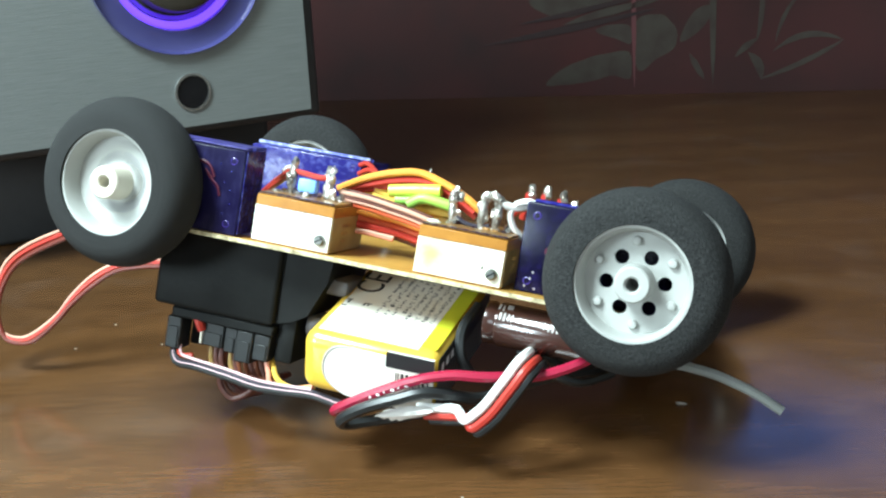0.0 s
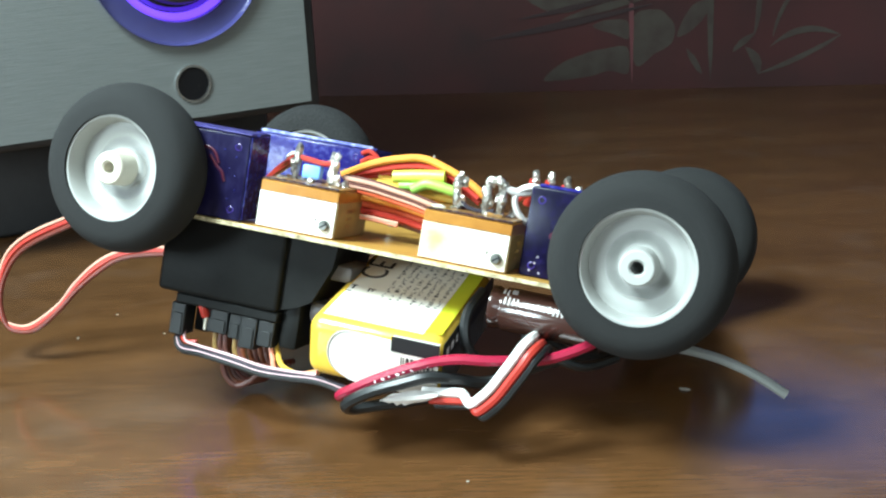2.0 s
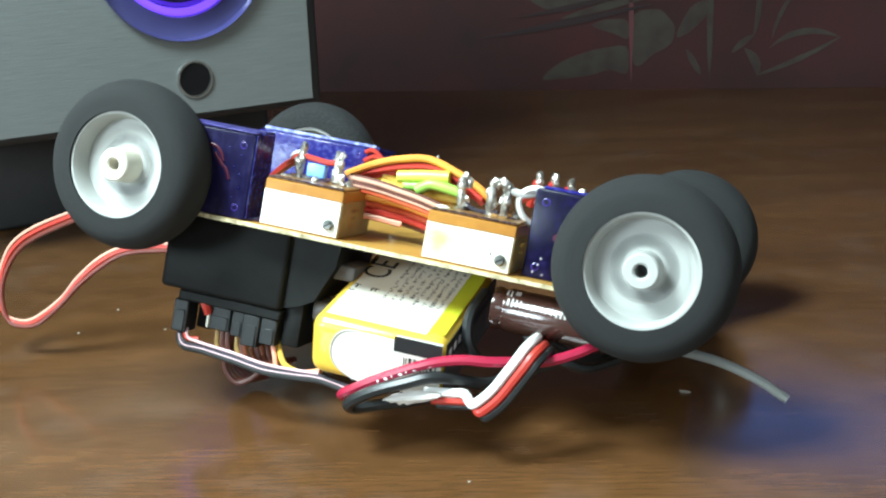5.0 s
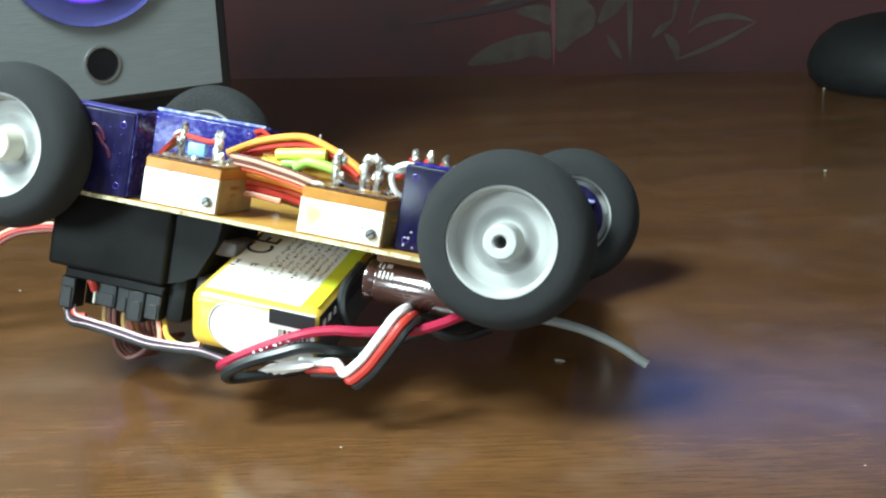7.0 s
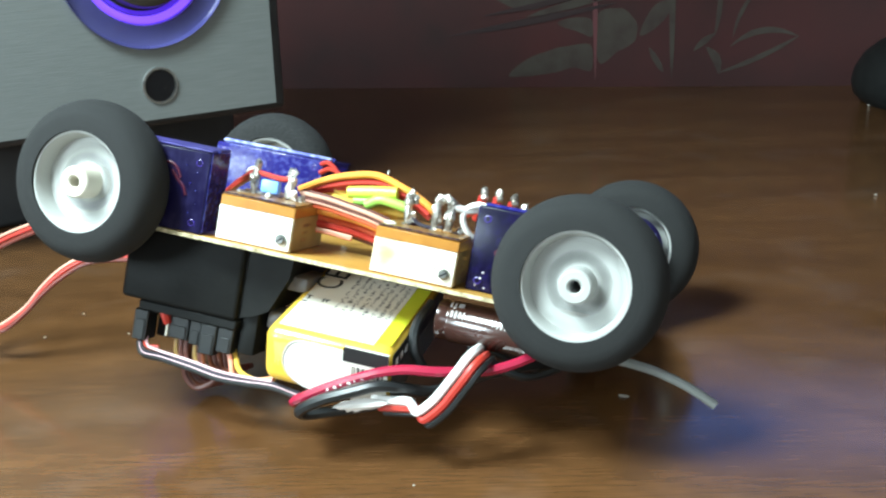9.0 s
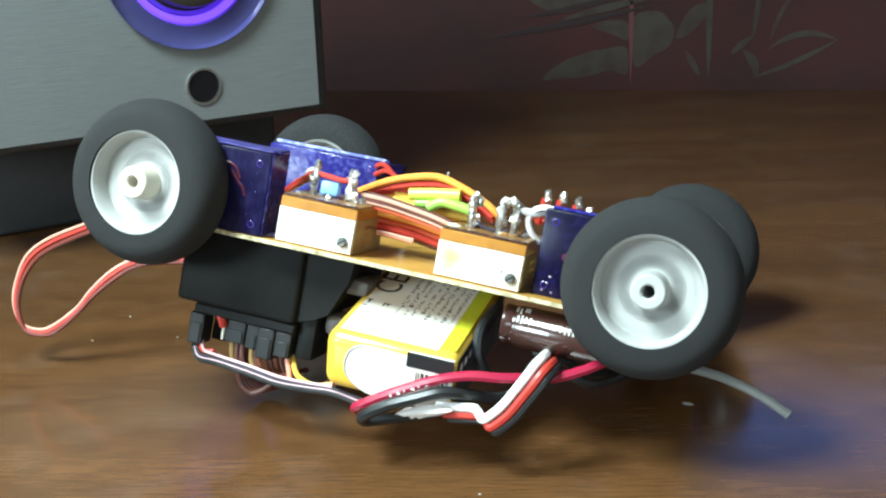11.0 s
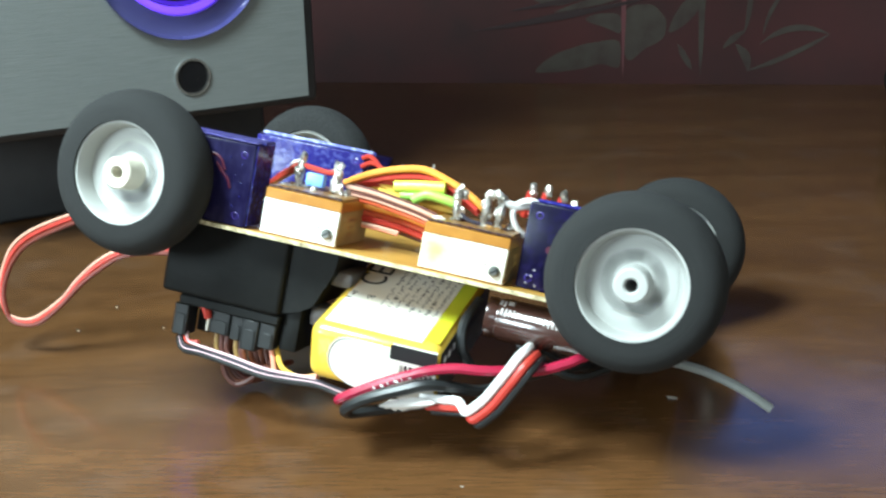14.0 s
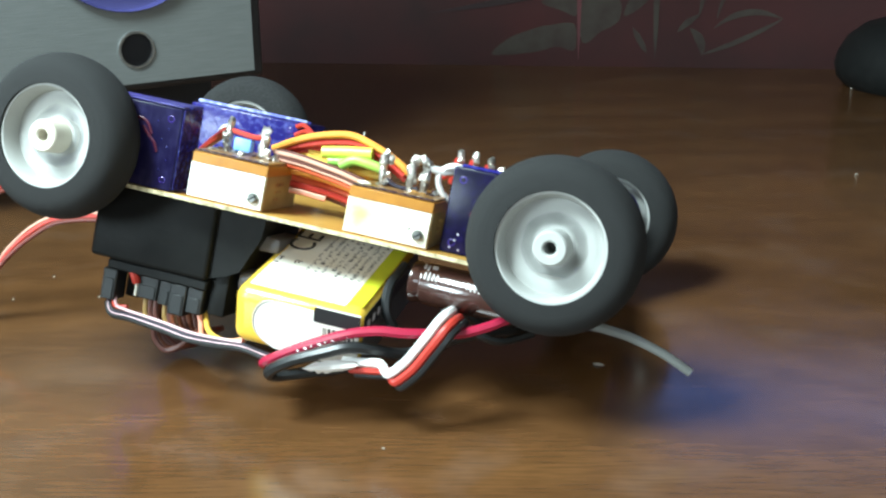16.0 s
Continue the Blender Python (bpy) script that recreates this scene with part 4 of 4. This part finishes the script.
def battery():
    """In its own space: x across, y into the pack from its front end, z down from its top face at 0."""
    pack = part("battery", block(-21, 19, 0, 54, -18.5, 0, 4.2, 5, m=TILT), YELLOW, rover, "yellow shrink-wrapped battery pack with white labels")
    end = [(4.2, -1.9), (-1.5, -1.7), (-6.0, -1.6), (-9.2, -1.9), (-11.6, -3.0), (-13.3, -5.2), (-14.1, -8.0), (-13.9, -11.0), (-12.7, -13.4), (-10.4, -15.3), (-7.4, -16.8), (-5, -17.2), (18.3, -17.2), (18.3, 0.0), (5.0, -0.2)]
    bm = outline_plate(end, [], -0.25, 0.5)
    bmesh.ops.transform(bm, matrix=TILT, verts=bm.verts)
    part("end_label", bm, PAPER, pack, "white rounded end label")
    # a thin grey tube paints the shadow line round the raised label
    rim = tube([(x, -0.2, z) for x, z in end[1:11]], lambda t: 0.10 + 0.22 * math.sin(math.pi * t), 6, 5)
    bmesh.ops.transform(rim, matrix=TILT, verts=rim.verts)
    part("label_shade_line", rim, GREY_PRINT, pack, "grey line painted as the shade along the label")
    part("black_bar", block(4.4, 18.3, -0.45, -0.27, -4.9, -0.35, m=TILT), INK, pack, "black printed bar")
    for k, (x, w) in enumerate(((7.4, .25), (8.1, .25), (8.9, .8), (10.3, .8), (11.6, .3), (12.3, .6), (13.3, .3), (14.1, .5), (15.1, .8), (16.6, .4))):
        part("barcode_line", block(x, x + w, -0.40, -0.27, -10.5, -6.2, m=TILT), INK, pack)
    part("top_label", block(-17.4, 12.2, 3.8, 53, 0.02, 0.14, m=TILT), PAPER, pack, "white printed top label")
    part("edge_strip", block(12.3, 17.0, 5.5, 53, 0.02, 0.10, 0, m=TILT), LIME, pack, "lime yellow strip")
    part("side_label", block(18.95, 19.12, 1.5, 53, -17, -0.6, m=TILT), INK, pack, "black printed side label")
    part("side_white", block(19.13, 19.2, 1.5, 50, -16.5, -7.2, m=TILT), INK_GREY, pack, "dark grey printed side label")
    for k in range(16):
        y = 3 + k * 2.6
        part("print_line", block(19.2, 19.26, y, y + 0.7, -16, -7.6, m=TILT), INK, pack)
    for k, y in enumerate((4, 8.5, 13, 17.5, 22)):
        part("print_mark", block(19.13, 19.2, y, y + 2.4, -5.6, -3.2, m=TILT), WHITE_INK, pack)
    rnd = random.Random(4)
    for row in range(8):
        y, x = 20.5 + rnd.uniform(-1.5, 1.5), -6.6 + row * 2.35
        while y < 50:
            w = rnd.uniform(0.5, 1.5)
            h = rnd.uniform(0.7, 1.35)
            dx = rnd.uniform(-0.25, 0.25)
            if rnd.random() < 0.86:
                part("print_mark", block(x + dx, x + dx + h, y, y + 0.32, 0.145, 0.17, m=TILT), INK_GREY, pack)
                part("print_mark", block(x + dx + rnd.choice((0.0, h - 0.3)), x + dx + rnd.choice((0.3, h)), y, y + w, 0.145, 0.17, m=TILT), INK_GREY, pack)
            y += w + rnd.uniform(0.35, 0.9)
    for x, y, w, d in ((-17.4, 20.4, 1.6, 0.6), (-16.4, 22.6, 0.6, 2.4), (-17.2, 24.8, 1.9, 0.5), (-11.6, 22.4, 0.6, 2.2), (-11.4, 24.2, 2.2, 0.5), (-10.4, 22.8, 0.5, 1.9)):
        part("print_mark", block(x, x + w, y, y + d, 0.145, 0.17, m=TILT), INK, pack)
    letters("CE", 0.0118, INK, pack, TILT @ Matrix.Translation((-0.0137, 0.0385, 0.00018)) @ Matrix.Rotation(radians(90), 4, "Z"))
    return pack


battery()
part("foam_pad", block(-17, -9, 30, 48, -24, -19, 1.5, 2), FOIL, rover, "grey foam tape pad")
part("foam_pad", block(-21, -13, 30, 40, -38, -31, 2.0, 2), FOIL, rover, "grey foam tape pad")

# ---- capacitor ----
cap = part("capacitor", lathe([(0, 35.8), (5.2, 35.8), (5.9, 36.2), (6.1, 37.8), (5.6, 38.8), (5.6, 39.6), (6.2, 40.4), (6.2, 66), (5.6, 66.6), (0, 66.6)], 36, "X", (0, 21.5, -20.4)), CAP, rover, "brown sleeved electrolytic capacitor")


def cap_print(x0, x1, a0, a1, n=6):
    bm = bmesh.new()
    rows = []
    for k in range(n + 1):
        a = radians(12 + a0 + (a1 - a0) * k / n)
        rows.append([bm.verts.new((x / 1000, (21.5 - 6.26 * math.cos(a)) / 1000, (-20.4 + 6.26 * math.sin(a)) / 1000)) for x in (x0, x1)])
    for a, b in zip(rows, rows[1:]):
        bm.faces.new((a[0], a[1], b[1], b[0]))
    return part("print_mark", bm, GREY_PRINT, cap)


for x0, x1, a0, a1 in ((39.6, 40.2, 38, 58), (40.8, 41.3, 34, 56), (42.0, 43.6, 42, 60), (40.4, 41.0, 8, 28), (41.6, 42.1, 6, 30), (42.8, 43.3, 8, 28), (44.0, 44.5, 8, 28),
                       (53.0, 53.6, 6, 24), (54.4, 54.9, 2, 22), (55.6, 56.1, 2, 20), (56.8, 57.4, 2, 26), (58.4, 58.9, 2, 18), (59.8, 60.4, 0, 20), (57.5, 58.5, 30, 50)):
    cap_print(x0, x1, a0, a1)

# ---- power leads, aerial tube ----
wire([(2.4, 13, -52.0), (-0.2, 10, -52.6), (0.4, 8, -51.4), (3.5, 7, -49.2), (9.6, 6, -45.1), (17.5, 5, -40.4), (25.3, 4, -36.4), (32.9, 4, -33.8), (40.5, 4.5, -32.7), (46.3, 6, -31.7), (54.8, 9, -30.2), (61.7, 11, -27.0), (66.8, 13, -23.8), (76, 18, -18)],
     1.5, W_CRIMSON, "power_lead", "thick crimson power lead")
wire([(66, 34, -30), (53.8, 25, -33.8), (46.1, 18, -37.6), (39.9, 12, -40.2), (33.0, 7, -39.9), (26.1, 3, -40.0), (19.0, 1.5, -43.1), (11.6, 1, -46.8), (6.0, 1.5, -50.6), (3.9, 3.4, -53.2), (5.0, 7, -54.4), (11, 11, -52.8), (20, 15, -50), (30, 20, -46)],
     1.7, W_BLACK, "power_lead", "thick black power lead")
for k in range(9):
    f = k / 8
    x = 10.6 + 15.6 * f
    z = -44.1 + 8.6 * f - 1.2 * f * (1 - f) * -1.0
    part("lead_print", block(x, x + (0.5, 0.9, 0.35, 1.1)[k % 4], 4.32 - 1.6 * f, 4.36 - 1.6 * f + 0.3, z - 1.05, z - 0.45), WHITE_INK, rover, "white print on the lead")
tape = bmesh.new()
bmesh.ops.create_grid(tape, x_segments=14, y_segments=5, size=1)
for v in tape.verts:
    t = v.co.x
    w = (1 - abs(t) ** 3) * (1 + 0.35 * noise.noise(Vector((t * 4, v.co.y * 3, 2))))
    v.co = Vector((21.4 + t * 8.0, 4.2 + 1.1 * math.cos(v.co.y * 2.2) * -1, -46.9 + t * 2.4 + v.co.y * 1.7 * w * (1 + 0.45 * noise.noise(Vector((t * 11, v.co.y, 5)))))) / 1000
bmesh.ops.solidify(tape, geom=list(tape.faces), thickness=0.0003)
part("tape", tape, TAPE, rover, "torn scrap of white tape")
flat = [(24, 7, -45.2), (29, 6.4, -44.2), (34.2, 5.2, -43.0), (36.2, 3.8, -42.8), (37.4, 3.0, -43.8), (38.9, 2.5, -44.6), (41.8, 2.1, -41.6), (43.9, 2, -38.6), (46.1, 2.1, -34.4), (48.2, 2.4, -30.3), (49.8, 3.6, -26.8), (51.0, 6.4, -24.8), (51.2, 12, -24.6), (50, 19, -26)]
for mat, r, off in ((W_WHITE, 1.35, (0, 0, 0)), (W_RED, 1.35, (2.3, 0.3, -1.7)), (W_BLACK, 1.3, (3.9, 1.1, -2.9))):
    wire(shifted(flat, off), r, mat)
blob((36.0, 3.2, -42.6), 1.55, (0.9, 0.8, 1.0), W_WHITE, "wire_kink", 0.1)
wire([(31, 30, -18), (29.4, 22, -24), (30.4, 20, -31), (33.5, 22, -36)], 1.6, W_BLACK, "power_lead")
wire([(76, 31, -23.4), (88, 31, -23.1), (94, 31, -23.2), (101, 31, -23.9), (110.4, 31, -26.2), (119.2, 31, -29.8)], 1.35, TUBE, "aerial_tube", "milky plastic aerial tube")
for pts in ([(50, 26, -26), (58, 30, -30), (66, 34, -31), (74, 40, -26)], [(46, 24, -27), (56, 22, -31), (64, 26, -33), (72, 34, -30)]):
    wire(pts, 1.3, W_BLACK)

# ---- crumbs on the desk ----
for x, y, r, sq in ((0.0664, 0.0484, 1.2, (1.6, 0.55, 0.4)), (0.219, 0.293, 0.8, (1, 1, 0.5)), (0.284, 0.529, 1.4, (1, 1, 0.5)), (0.0013, -0.0102, 0.4, (1, 1, 0.5)),
                    (-0.147, 0.114, 0.5, (1, 1, 0.5)), (-0.140, 0.140, 0.45, (1, 1, 0.5)), (-0.115, 0.116, 0.5, (1, 0.8, 0.5)), (0.14, -0.03, 0.3, (1, 1, 0.6))):
    bm = ball((0, 0, 0), r, squash=sq, jitter=0.9)
    bmesh.ops.transform(bm, matrix=Matrix.Translation((x, y, r * sq[2] / 1000 * 0.8)) @ Matrix.Rotation(radians(-30), 4, "Z"), verts=bm.verts)
    tagged(link_mesh("crumb", bm, LINT), "tiny pale crumb of lint on the desk", "crumb", "crumbs on the desk")

# ---- what moves: three driven wheels ----


def spin_rows(m, start, step, sign):
    """Poses for each thirtieth of a second: at rest until start, then up to step degrees a thirtieth."""
    rows, angle = [], 0.0
    for k in range(481):
        t = k / 30
        rows.append((t, m @ Matrix.Rotation(radians(angle * sign), 4, "Y")))
        angle += step * min(1.0, max(0.0, (t - start) / 0.9 * 0.8 + 0.2)) if t >= start else 0.0
    return rows


def motions():
    for (ob, m), start, step, sign in zip(wheels, (-5.0, 0.52, 99.0, 0.40), (86, 86, 0, 80), (1, 1, 1, -1)):
        if step:
            walk(ob, spin_rows(m, start, step, sign))


motions()
